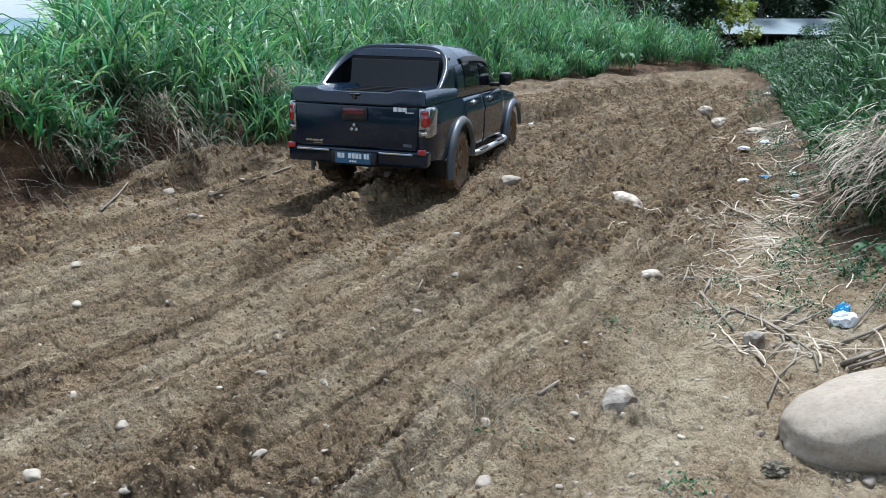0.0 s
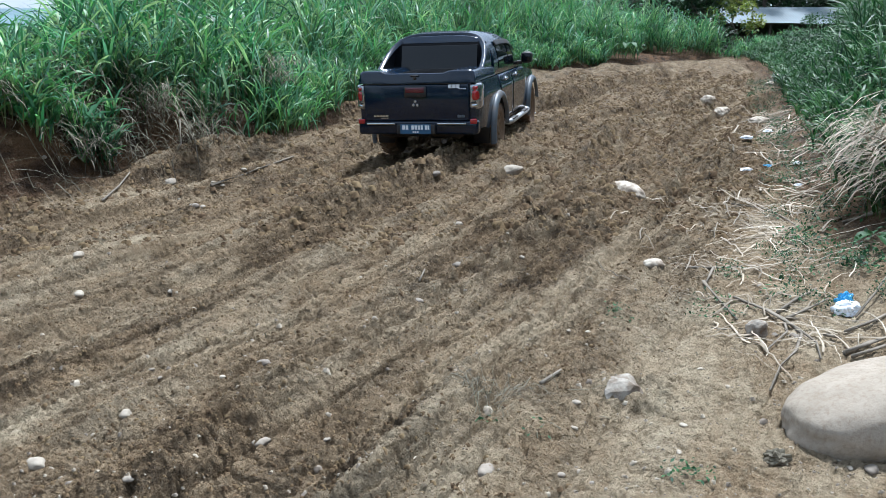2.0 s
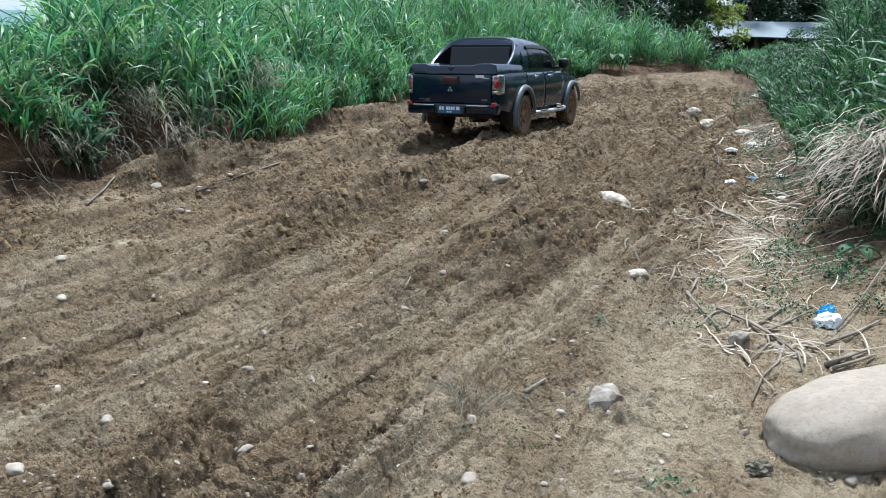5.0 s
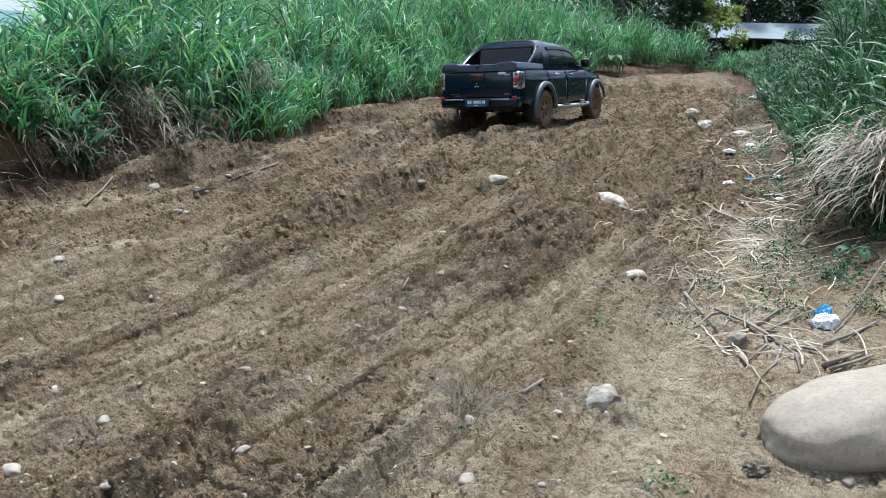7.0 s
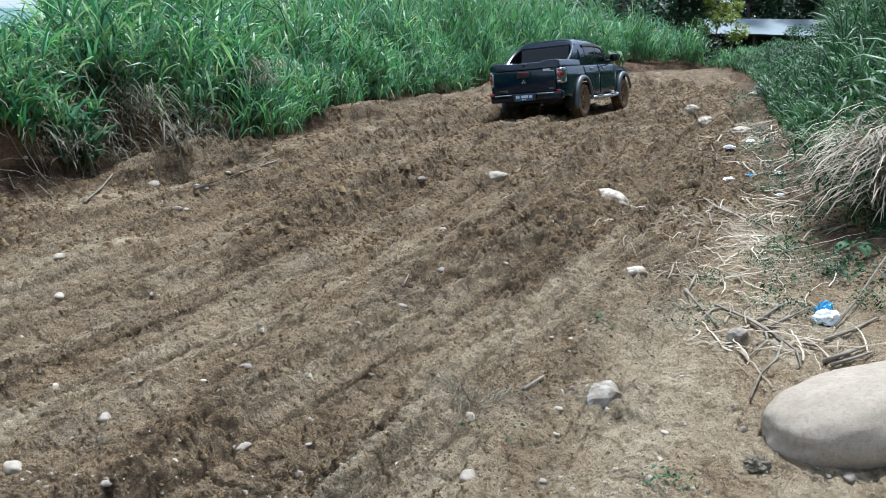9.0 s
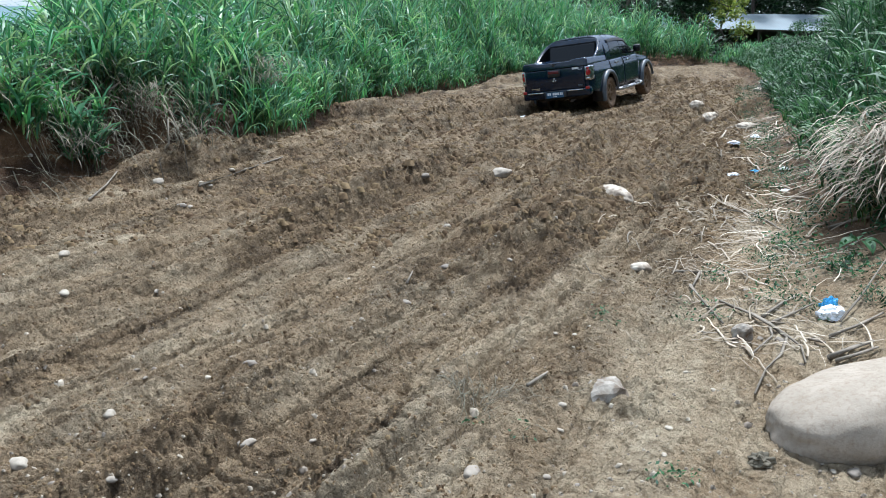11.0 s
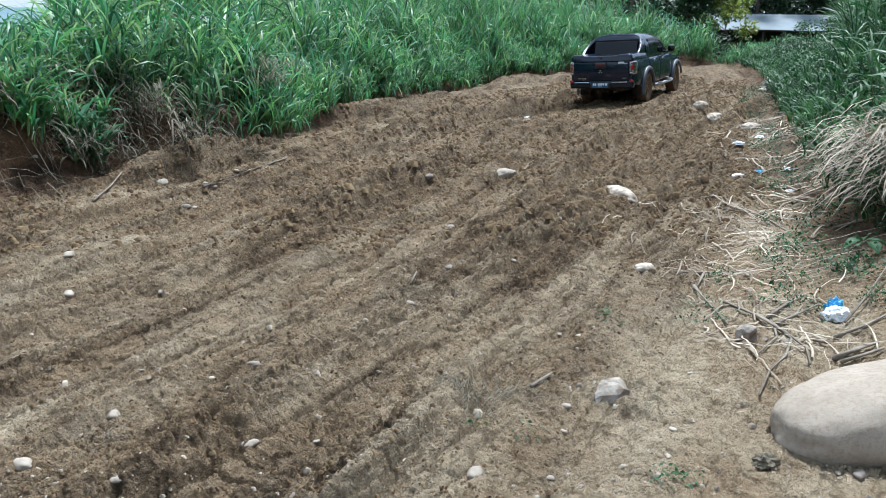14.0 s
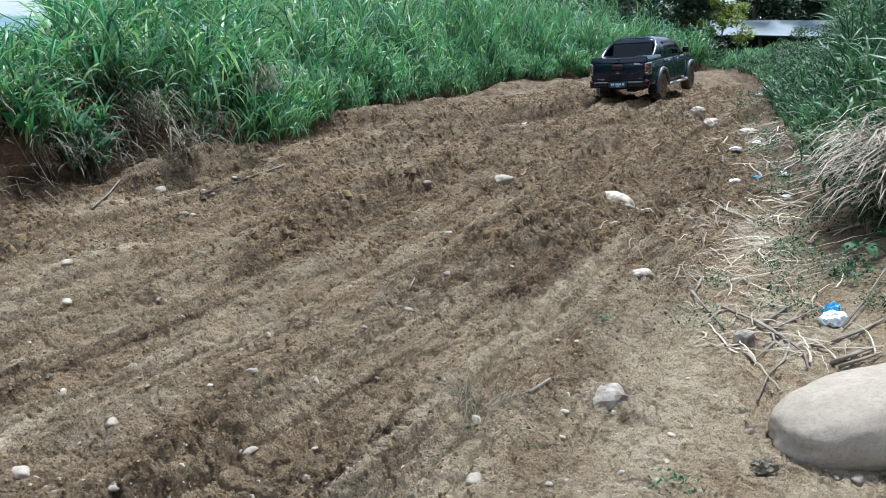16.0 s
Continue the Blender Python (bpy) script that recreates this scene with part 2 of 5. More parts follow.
SHRUB = leaf_material("shrub_leaf", [(0.009, 0.035, 0.013), (0.02, 0.068, 0.023), (0.045, 0.13, 0.04), (0.012, 0.046, 0.02)], 0.6, 0.25)
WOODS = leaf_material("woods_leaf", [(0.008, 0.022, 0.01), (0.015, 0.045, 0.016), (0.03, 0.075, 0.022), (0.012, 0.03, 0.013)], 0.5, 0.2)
YELLOW_LEAF = leaf_material("yellow_leaf", [(0.10, 0.19, 0.03), (0.22, 0.28, 0.04), (0.3, 0.33, 0.06)], 0.45, 0.35)
BARK = material("bark", (0.12, 0.095, 0.075), 0.9, vary=0.5, scale=6, bump=0.7, bump_scale=25)
ROOF = material("roof_sheet", (0.095, 0.145, 0.17), 0.6, metal=0.0, tint=(0.075, 0.11, 0.13), scale=1.2, sheen_dirt=(0.25, 0.22, 0.2), dirt_scale=0.9, dirt=0.28)
PLANK = material("old_plank", (0.085, 0.065, 0.05), 0.9, vary=0.5, scale=3, bump=0.4, bump_scale=20)
HILL = material("far_hill", (0.13, 0.2, 0.23), 1.0, vary=0.3, scale=0.02)
PAINT = material("dark_blue_paint", (0.0012, 0.009, 0.024), 0.22, metal=0.0, coat=0.5, sheen_dirt=(0.02, 0.018, 0.016), dirt_scale=5, dirt=0.12, vary=0.15, scale=2, specular=0.25)
LID_MATTE = material("lid_matte", (0.005, 0.006, 0.008), 0.8, vary=0.3, bump=0.1, specular=0.12)
FLARE = material("flare_plastic", (0.085, 0.105, 0.125), 0.42, vary=0.25, scale=6, sheen_dirt=(0.12, 0.085, 0.055), dirt_scale=6, dirt=0.36)
BLACK = material("black_plastic", (0.012, 0.012, 0.013), 0.5, vary=0.3, sheen_dirt=(0.09, 0.062, 0.04), dirt_scale=7, dirt=0.36)
UNDER = material("underbody", (0.015, 0.013, 0.011), 0.8, sheen_dirt=(0.07, 0.047, 0.03), dirt_scale=5, dirt=0.5)
TINTED = material("tinted_glass", (0.006, 0.008, 0.01), 0.03, coat=0.0, specular=0.3)
CHROME = material("chrome", (0.62, 0.64, 0.66), 0.18, metal=1.0, vary=0.15, scale=10, sheen_dirt=(0.2, 0.15, 0.1), dirt_scale=9, dirt=0.3)
STEP = material("brushed_alloy", (0.55, 0.56, 0.57), 0.38, metal=0.85, sheen_dirt=(0.2, 0.14, 0.09), dirt_scale=8, dirt=0.42)
TYRE = material("muddy_tyre", (0.20, 0.125, 0.07), 0.85, tint=(0.10, 0.062, 0.036), scale=9, bump=0.6, bump_scale=45, sheen_dirt=(0.03, 0.024, 0.02), dirt_scale=6, dirt=0.34)
RIM = material("muddy_rim", (0.24, 0.155, 0.085), 0.75, tint=(0.12, 0.077, 0.045), scale=14, metal=0.1, bump=0.4)
LENS_RED = material("red_lens", (0.35, 0.012, 0.015), 0.12, coat=1.0, vary=0.2)
LENS_CLEAR = material("clear_lens", (0.55, 0.56, 0.58), 0.1, coat=1.0, metal=0.8, vary=0.7, scale=22)
PLATE = material("plate_blue", (0.03, 0.10, 0.19), 0.5, vary=0.25, scale=12)
WHITE = material("white_print", (0.72, 0.74, 0.76), 0.5, vary=0.1)
HANDLE_RED = material("handle_red", (0.10, 0.012, 0.02), 0.25, coat=0.5, vary=0.2)
BAG = material("plastic_bag", (0.8, 0.82, 0.84), 0.5, vary=0.1, scale=25, bump=0.5, bump_scale=40)
BAG_BLUE = material("blue_plastic", (0.05, 0.33, 0.62), 0.35, vary=0.3, scale=25)


# ---- mesh helpers ----
def finish(name, me, mat, parent=None, label="", smooth=True):
    me.materials.append(mat)
    if smooth:
        me.polygons.foreach_set("use_smooth", [True] * len(me.polygons))
    ob = new(name, me)
    if parent:
        ob.parent = parent
    if label:
        ob["label"] = label
    return ob


def part(name, bm, mat, parent=None, label="", smooth=True, at=None):
    bmesh.ops.recalc_face_normals(bm, faces=bm.faces)
    me = bpy.data.meshes.new(name)
    bm.to_mesh(me)
    bm.free()
    ob = finish(name, me, mat, parent, label, smooth)
    if at is not None:
        ob.matrix_basis = at
    return ob


def sheet(name, verts, quads, mat, parent=None, label="", smooth=True):
    """A mesh from arrays of corners and four-cornered faces."""
    me = bpy.data.meshes.new(name)
    verts, quads = np.asarray(verts, dtype=np.float32), np.asarray(quads, dtype=np.int32)
    me.vertices.add(len(verts))
    me.vertices.foreach_set("co", verts.ravel())
    me.loops.add(quads.size)
    me.loops.foreach_set("vertex_index", quads.ravel())
    me.polygons.add(len(quads))
    me.polygons.foreach_set("loop_start", np.arange(0, quads.size, 4, dtype=np.int32))
    me.update(calc_edges=True)
    me.validate()
    return finish(name, me, mat, parent, label, smooth)


def grid_quads(rows, cols, start=0):
    i, j = np.meshgrid(np.arange(rows - 1), np.arange(cols - 1), indexing="ij")
    a = (i * cols + j).ravel() + start
    return np.stack([a, a + 1, a + cols + 1, a + cols], 1)


def box(bm, x0, x1, y0, y1, z0, z1, bevel=0.0, seg=2, m=None):
    r = bmesh.ops.create_cube(bm, size=1)
    vs = r["verts"]
    for v in vs:
        v.co = Vector(((x0 + x1) / 2 + v.co.x * (x1 - x0), (y0 + y1) / 2 + v.co.y * (y1 - y0), (z0 + z1) / 2 + v.co.z * (z1 - z0)))
    if bevel:
        es = list({e for v in vs for e in v.link_edges})
        r = bmesh.ops.bevel(bm, geom=es, offset=bevel, segments=seg, affect="EDGES", profile=0.5)
        vs = list({v for f in r["faces"] for v in f.verts} | {v for v in vs if v.is_valid})
    if m is not None:
        for v in vs:
            v.co = m @ v.co
    return bm


def tube(bm, pts, radii, sides=8):
    """A closed tapered tube through points."""
    rings = []
    for i, p in enumerate(pts):
        p = Vector(p)
        d = (Vector(pts[min(i + 1, len(pts) - 1)]) - Vector(pts[max(i - 1, 0)])).normalized()
        a = d.orthogonal().normalized()
        b = d.cross(a)
        r = radii[i] if hasattr(radii, "__len__") else radii
        rings.append([bm.verts.new(p + r * (math.cos(t) * a + math.sin(t) * b)) for t in (2 * math.pi * k / sides for k in range(sides))])
    for u, v in zip(rings, rings[1:]):
        # line up neighbouring rings
        k0 = min(range(sides), key=lambda k: (v[k].co - u[0].co).length)
        for k in range(sides):
            bm.faces.new((u[k], u[(k + 1) % sides], v[(k0 + k + 1) % sides], v[(k0 + k) % sides]))
    bm.faces.new(rings[0])
    bm.faces.new(rings[-1])
    return bm


def lathe(bm, profile, sides=32, closed=False):
    """Turns a profile of (x, radius) round the x axis."""
    rings = [[bm.verts.new((x, r * math.cos(a), r * math.sin(a))) for a in (2 * math.pi * k / sides for k in range(sides))] for x, r in profile]
    pairs = list(zip(rings, rings[1:])) + ([(rings[-1], rings[0])] if closed else [])
    for u, v in pairs:
        for k in range(sides):
            bm.faces.new((u[k], u[(k + 1) % sides], v[(k + 1) % sides], v[k]))
    return rings


# ---- smooth noise on arrays ----
def lattice(ix, iy, seed):
    h = (ix.astype(np.int64) * 374761393 + iy.astype(np.int64) * 668265263 + seed * 1442695041) & 0xFFFFFFFF
    h = ((h ^ (h >> 13)) * 1274126177) & 0xFFFFFFFF
    return ((h ^ (h >> 16)) & 0xFFFF) / 65535.0


def value_noise(x, y, seed=0):
    ix, iy = np.floor(x), np.floor(y)
    fx, fy = x - ix, y - iy
    fx, fy = fx * fx * (3 - 2 * fx), fy * fy * (3 - 2 * fy)
    a, b = lattice(ix, iy, seed), lattice(ix + 1, iy, seed)
    c, d = lattice(ix, iy + 1, seed), lattice(ix + 1, iy + 1, seed)
    return (a * (1 - fx) + b * fx) * (1 - fy) + (c * (1 - fx) + d * fx) * fy


def fbm(x, y, seed=0, octaves=3):
    s, a, t = 0, 1.0, 0
    for k in range(octaves):
        s = s + a * value_noise(x * 2 ** k + 17.3 * k, y * 2 ** k - 9.1 * k, seed + k)
        t += a
        a *= 0.5
    return s / t


def lumps(x, y, seed=0):
    """Rounded clods with sharp clefts between them."""
    best = np.full(np.shape(x), 9.0)
    ix, iy = np.floor(x), np.floor(y)
    for dx in (-1, 0, 1):
        for dy in (-1, 0, 1):
            cx, cy = ix + dx, iy + dy
            px, py = cx + lattice(cx, cy, seed), cy + lattice(cx, cy, seed + 7)
            size = 0.35 + 0.65 * lattice(cx, cy, seed + 13)
            best = np.minimum(best, ((x - px) ** 2 + (y - py) ** 2) / (size * size))
    return np.maximum(0, 1 - np.minimum(best, 1)) ** 1.2


def step(a, b, v):
    t = np.clip((v - a) / (b - a), 0, 1)
    return t * t * (3 - 2 * t)


# ---- plan of the place ----
LEFT_EDGE = [(-60, -40), (-20, -20), (0, -10), (4, -7.4), (8.3, -4.85), (9.7, -4.2), (11.2, -3.95), (12.4, -3.35), (13.2, -2.8),
             (15.7, -2.6), (19.7, -2.0), (23.9, -0.7), (28.9, 1.3), (32.2, 3.3), (36.3, 6.7), (42.9, 11.8), (46, 15.2), (400, 200)]
RIGHT_EDGE = [(-60, 4), (0, 2.6), (3, 2.6), (4.5, 2.6), (5.8, 2.85), (7.6, 3.55), (10.3, 4.55), (14.1, 5.9), (20.4, 8.1),
              (32.2, 12.4), (42.9, 15.3), (46, 16.0), (400, 210)]
DRIVE = [(-60, -40), (0, -6.0), (5, -3.25), (10.26, -0.63), (12.15, -0.03), (14.2, 0.62), (16.4, 1.45), (18.8, 2.76),
         (20.5, 3.82), (22.2, 4.87), (23.9, 5.85), (26.5, 7.3), (30, 9.2), (40, 13.2), (400, 200)]


def edge_at(table, y):
    return np.interp(y, [p[0] for p in table], [p[1] for p in table])


def drive_x(y):
    return (edge_at(DRIVE, y - 1.2) + edge_at(DRIVE, y) + edge_at(DRIVE, y + 1.2)) / 3


def row_gap(y):
    """Spacing of the ground sheet's rows: finer close to the camera's end of the track."""
    y = np.clip(np.abs(y), 2.4, 60)
    return np.maximum(0.0075, 0.0024 * y + 0.00006 * y * y)


def crisp(y, size):
    """1 where relief of this size can stand on the sheet, 0 where it is too small for its rows."""
    return step(1.3, 2.6, size / row_gap(y))


def crease(f, w):
    """1 along the thin lines where a noise passes its middle, 0 elsewhere."""
    return np.exp(-((f - 0.5) / w) ** 2)


def ground_height(x, y, masks=False):
    x, y = np.asarray(x, float), np.asarray(y, float)
    s = (x - drive_x(y)) * 0.88
    along = y * 0.88 + x * 0.47
    wig = 0.16 * (fbm(along * 0.35, s * 0 + 3.0, 40, 2) - 0.5)
    sw = s + wig
    wobble = fbm(along * 0.5, s * 1.2, 21)
    far = step(44, 34, y)
    up_hill = step(7.0, 10.5, y + 0.5 * (fbm(x * 0.8, y * 0.8, 35) - 0.5) * 6)
    d_left, d_right = edge_at(LEFT_EDGE, y) - x, x - edge_at(RIGHT_EDGE, y)
    on_road = step(0.5, -0.2, np.maximum(d_left, d_right))
    # how much the wheels have churned the mud
    churn = 0.95 * step(2.05, 2.55, sw) * step(3.75, 3.15, sw)
    churn = np.maximum(churn, 0.7 * step(1.5, 1.8, sw) * step(2.5, 2.1, sw) * step(4.6, 3.6, y))
    churn = np.maximum(churn, 0.95 * step(-0.95, -1.35, sw))
    churn = np.maximum(churn, 0.35 * step(0.18, 0.05, np.abs(sw - 0.62)) + 0.4 * step(0.25, 0.1, np.abs(sw + 0.3)))
    churn = np.maximum(churn, 0.95 * up_hill * step(5.4, 4.4, sw + 0.25 * (12 - np.clip(y, 8, 12))))
    patch = fbm(s * 0.9, along * 0.45, 33, 4)
    churn = np.clip(churn * (0.25 + 1.5 * step(0.28, 0.62, patch)) + 0.55 * step(0.56, 0.68, patch) * step(4.6, 3.8, s), 0, 1) * on_road
    # broad forms and wheel ruts
    h = 0.05 * (fbm(x * 0.35, y * 0.35, 5) - 0.5) + 0.035 * (fbm(s * 1.1, along * 0.45, 18, 3) - 0.5)
    deep = 0.05 + 0.15 * step(14, 18, y) * step(27, 23, y)
    h = h - deep * np.exp(-((sw + 0.78) / 0.19) ** 2) * far * (0.5 + 0.5 * step(6, 10, y))
    h = h - (0.045 + 0.03 * wobble) * np.exp(-((sw - 0.76) / 0.17) ** 2) * far
    lift = 0.8 + 0.45 * step(8, 13, y)
    for c, w, a in ((-1.15, 0.13, 0.07), (-0.40, 0.12, 0.05), (0.38, 0.12, 0.05), (1.10, 0.12, 0.055), (2.05, 0.13, 0.05), (2.75, 0.14, 0.07), (3.75, 0.15, 0.05), (-1.9, 0.2, 0.08)):
        h = h + a * lift * np.exp(-((sw - c) / w) ** 2) * (0.1 + 1.7 * fbm(along * 0.9, s * 2, 60)) * far * on_road
    for c, w, a in ((1.75, 0.10, 0.035), (2.40, 0.13, 0.06), (3.35, 0.16, 0.08), (4.35, 0.1, 0.02), (-1.55, 0.15, 0.07)):
        h = h - a * lift * np.exp(-((sw - c) / w) ** 2) * (0.3 + 1.3 * fbm(along * 0.6, s, 61)) * on_road
    # long ridges and scraped furrows along the drive, with broken lips
    twist = 0.22 * (fbm(x * 1.3, y * 1.3, 120, 3) - 0.5)
    calm = 1 - 0.7 * step(3.6, 4.4, s)
    run = fbm(s * 1.7 + twist, along * 0.13, 121, 5)
    comb = fbm(s * 5.0 + 2.5 * twist, along * 0.45, 123, 4)
    keep = on_road * far * calm
    h = h + keep * lift * (0.40 * (run - 0.5) * (0.7 + 0.3 * churn) + 0.20 * (comb - 0.5) * crisp(y, 0.08))
    for cut_at in (0.38, 0.46, 0.53, 0.61):
        h = h + keep * lift * 0.05 * (step(cut_at, cut_at + 0.013, run + 0.05 * (comb - 0.5)) - 0.5) * step(0.3, 0.55, wobble)
    h = h - keep * 0.045 * crease(comb, 0.03) * crisp(y, 0.08)
    # clods and crumbs thrown up along the ridges
    wx, wy = fbm(x * 5, y * 5, 3, 3) - 0.5, fbm(x * 5 + 40, y * 5, 4, 3) - 0.5
    u, v = s + 0.2 * wx, along + 0.2 * wy
    crest = step(0.38, 0.52, run) * (0.45 + 0.55 * step(0.42, 0.56, comb))
    loose = churn * (0.3 + 0.7 * crest)
    soft = (1 - loose) * (0.45 + 0.55 * calm)
    h = h + 0.07 * loose * up_hill * (lumps(u * 5.5, v * 5, 11) - 0.2) * crisp(y, 0.2)
    h = h + (0.05 * loose + 0.012 * soft) * (lumps(u * 9, v * 9, 12) - 0.2) * crisp(y, 0.10)
    h = h + (0.026 * loose + 0.014 * soft) * (lumps(u * 18, v * 18, 14) - 0.2) * crisp(y, 0.05)
    h = h + (0.012 * loose + 0.008 * soft) * (lumps(x * 40, y * 40, 23) - 0.2) * crisp(y, 0.025) * on_road
    h = h - (0.045 * loose + 0.024 * soft) * crease(fbm(u * 5, v * 4, 16, 3), 0.04) * crisp(y, 0.12) * on_road
    h = h - (0.026 * loose + 0.02 * soft) * crease(fbm(u * 11, v * 9, 19, 3), 0.055) * crisp(y, 0.06) * on_road
    h = h + 0.02 * on_road
    rise = np.interp(y, [6, 8.5, 10.2, 12, 14, 16.3, 18.5, 20.5, 22, 24, 28, 40], [0, 0.05, 0.09, 0.10, 0.10, 0.08, 0, -0.03, 0.05, 0.08, 0.05, 0])
    h = h + rise * step(3.6, 2.0, np.abs(s)) * on_road
    mound = np.hypot(x - 1.02, (y - 3.82) * 1.15)
    h = h + 0.055 * np.exp(-((mound - 0.13) / 0.09) ** 2) * (0.35 + 0.9 * fbm(x * 14, y * 14, 99) + 0.5 * lumps(x * 20, y * 20, 98))
    h = h - 0.10 * np.exp(-(((x + 2.22) / 0.15) ** 2 + ((y - 5.78) / 0.07) ** 2))
    h = h - 0.06 * np.exp(-(((x + 1.15) / 0.2) ** 2 + ((y - 5.1 - 0.35 * (x + 1.15)) / 0.05) ** 2))
    # tread marks left by a tyre
    tread = np.exp(-((sw - 0.30) / 0.12) ** 2) * step(3.0, 3.5, along) * step(5.6, 5.0, along)
    h = h + 0.010 * tread * np.sin(along * 85 + 22 * np.abs(sw - 0.30)) * crisp(y, 0.08)
    # banks on both sides
    cut = 0.62 * step(5, 8.5, y) * step(15.5, 12, y) + 0.20
    lump_edge = 0.55 * (fbm(x * 1.1, y * 1.1, 90) - 0.5)
    bl = cut * step(0.0, 0.75, d_left + lump_edge) + 0.07 * np.clip(d_left, 0, 9)
    bl = bl + 0.10 * step(-0.1, 0.3, d_left) * step(1.5, 0.7, d_left) * (fbm(x * 3.5, y * 3.5, 91, 4) - 0.5)
    br = 0.34 * np.clip(d_right + 0.3 * lump_edge, 0, 1.6) + 0.25 * np.clip(d_right - 1.2, 0, 5) * step(3, 7, y) * step(42, 20, y)
    h = h + np.where(d_left > -0.5, bl, 0) * step(120, 60, np.abs(y)) + np.where(d_right > -0.5, br, 0) * step(120, 60, np.abs(y))
    h = h * step(160, 70, np.hypot(x, y))
    if masks:
        bank = np.clip(step(-0.35, 0.15, d_left + lump_edge) + 0.85 * step(-0.35, 0.35, d_right + lump_edge) * step(5, 7, y), 0, 1)
        moist = loose * 0.8 + 0.15 * churn + 0.3 * up_hill
        smear = 0.45 * step(0.46, 0.56, fbm(s * 1.8 + twist, along * 0.14, 140, 5)) + 0.4 * step(0.47, 0.56, fbm(s * 5 + 2 * twist, along * 0.5, 141, 4))
        moist = moist + smear * on_road * np.maximum(step(4.8, 3.6, s), up_hill)
        return h, np.clip(moist, 0, 1), bank
    return h


def spot(x, y, up=0.0):
    return Vector((x, y, float(ground_height(x, y)) + up))


def ground():
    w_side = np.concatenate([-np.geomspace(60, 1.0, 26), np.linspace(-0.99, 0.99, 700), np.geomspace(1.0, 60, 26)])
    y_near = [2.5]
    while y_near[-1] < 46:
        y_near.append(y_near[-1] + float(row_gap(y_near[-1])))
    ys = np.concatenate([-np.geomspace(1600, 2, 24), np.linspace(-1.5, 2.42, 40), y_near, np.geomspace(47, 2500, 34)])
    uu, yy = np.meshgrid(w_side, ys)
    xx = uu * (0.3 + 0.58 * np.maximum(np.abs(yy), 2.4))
    h, churn, bank = ground_height(xx, yy, True)
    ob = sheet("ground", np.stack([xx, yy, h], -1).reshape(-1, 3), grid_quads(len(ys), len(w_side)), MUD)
    # green far land; the unseen ground behind the camera is greened to dim reflections
    field = np.maximum(step(48, 70, np.hypot(xx, yy)), step(-2, -6, yy))
    for k, v in (("churn", churn), ("bank", bank), ("field", field)):
        ob.data.attributes.new(k, "FLOAT", "POINT").data.foreach_set("value", v.ravel().astype(np.float32))
    return tagged(ob, "rutted brown mud track with churned soil and earth banks", "ground", kind="structure")


ground()


def hills():
    a = np.linspace(0, 2 * math.pi, 180)
    top = 9 + 22 * fbm(np.cos(a) * 2.3 + 5, np.sin(a) * 2.3 + 5, 200, 4)
    rows = [np.stack([r * np.sin(a), r * np.cos(a), top * k], 1) for r, k in ((1000, -0.05), (1060, 0.55), (1160, 1.0), (1400, 0.9))]
    ob = sheet("backdrop", np.concatenate(rows), grid_quads(4, len(a)), HILL)
    tagged(ob, "blue-grey wooded hills in the far distance", "hills", kind="structure")


hills()


# ---- pickup truck: x to its right side, y forward from the rear axle, z up from the ground ----
def flank(y, z):
    """Half width of the body."""
    w = 0.875 - 0.055 * np.clip((z - 0.86) / 0.28, 0, 1.4) ** 2 - 0.045 * np.clip((0.62 - z) / 0.25, 0, 1) ** 2
    w = w + 0.012 * np.exp(-((z - 0.93) / 0.05) ** 2)
    return w - 0.07 * np.clip((-0.85 - y) / 0.4, 0, 1) ** 2 - 0.22 * np.clip((y - 3.0) / 0.75, 0, 1.2) ** 2


def body_bottom(y):
    z = 0.42 + 0.10 * np.clip((-0.45 - y) / 0.5, 0, 1)
    for c in (0.0, 3.0):
        z = np.maximum(z, 0.37 + np.sqrt(np.clip(0.47 ** 2 - (y - c) ** 2, 0, None)))
    return z


def body_top(y):
    return np.interp(y, [-1.3, -0.1, 2.15, 2.6, 3.3, 3.6, 3.76], [1.135, 1.135, 1.13, 1.08, 0.99, 0.90, 0.72])


def side_patch(ys, z0, z1, rows, out=0.0):
    """Grid on the flank of the body between two heights, for both sides of a wall 2 cm thick."""
    ys = np.asarray(ys)
    t = np.linspace(0, 1, rows)
    zz = z0[None, :] + (z1 - z0)[None, :] * t[:, None]
    yy = np.broadcast_to(ys, zz.shape)
    return np.stack([flank(yy, zz) + out, yy, zz], -1)


def bm_grid(bm, p, flip=False):
    rows, cols = p.shape[:2]
    v = [[bm.verts.new(p[i, j]) for j in range(cols)] for i in range(rows)]
    for i in range(rows - 1):
        for j in range(cols - 1):
            bm.faces.new((v[i][j], v[i][j + 1], v[i + 1][j + 1], v[i + 1][j]))
    return v


def mirrored(p):
    q = p.copy()
    q[..., 0] *= -1
    return q


CAB_Y = [0.05, 0.2, 0.45, 0.75, 1.1, 1.4, 1.6, 1.8, 2.05, 2.3, 2.5, 2.6]
CAB_H = [0.585, 0.60, 0.628, 0.638, 0.632, 0.61, 0.575, 0.50, 0.36, 0.19, 0.05, -0.02]


def cab_point(a, y, out=0.0):
    h = np.interp(y, CAB_Y, CAB_H) + out
    w = 0.80 + out - 0.02 * np.clip(y - 1.6, 0, 1)
    c, s = np.cos(a), np.sin(a)
    return np.stack(np.broadcast_arrays(w * np.sign(c) * np.abs(c) ** 0.42, y, 1.125 + h * np.abs(s) ** 0.72), -1)


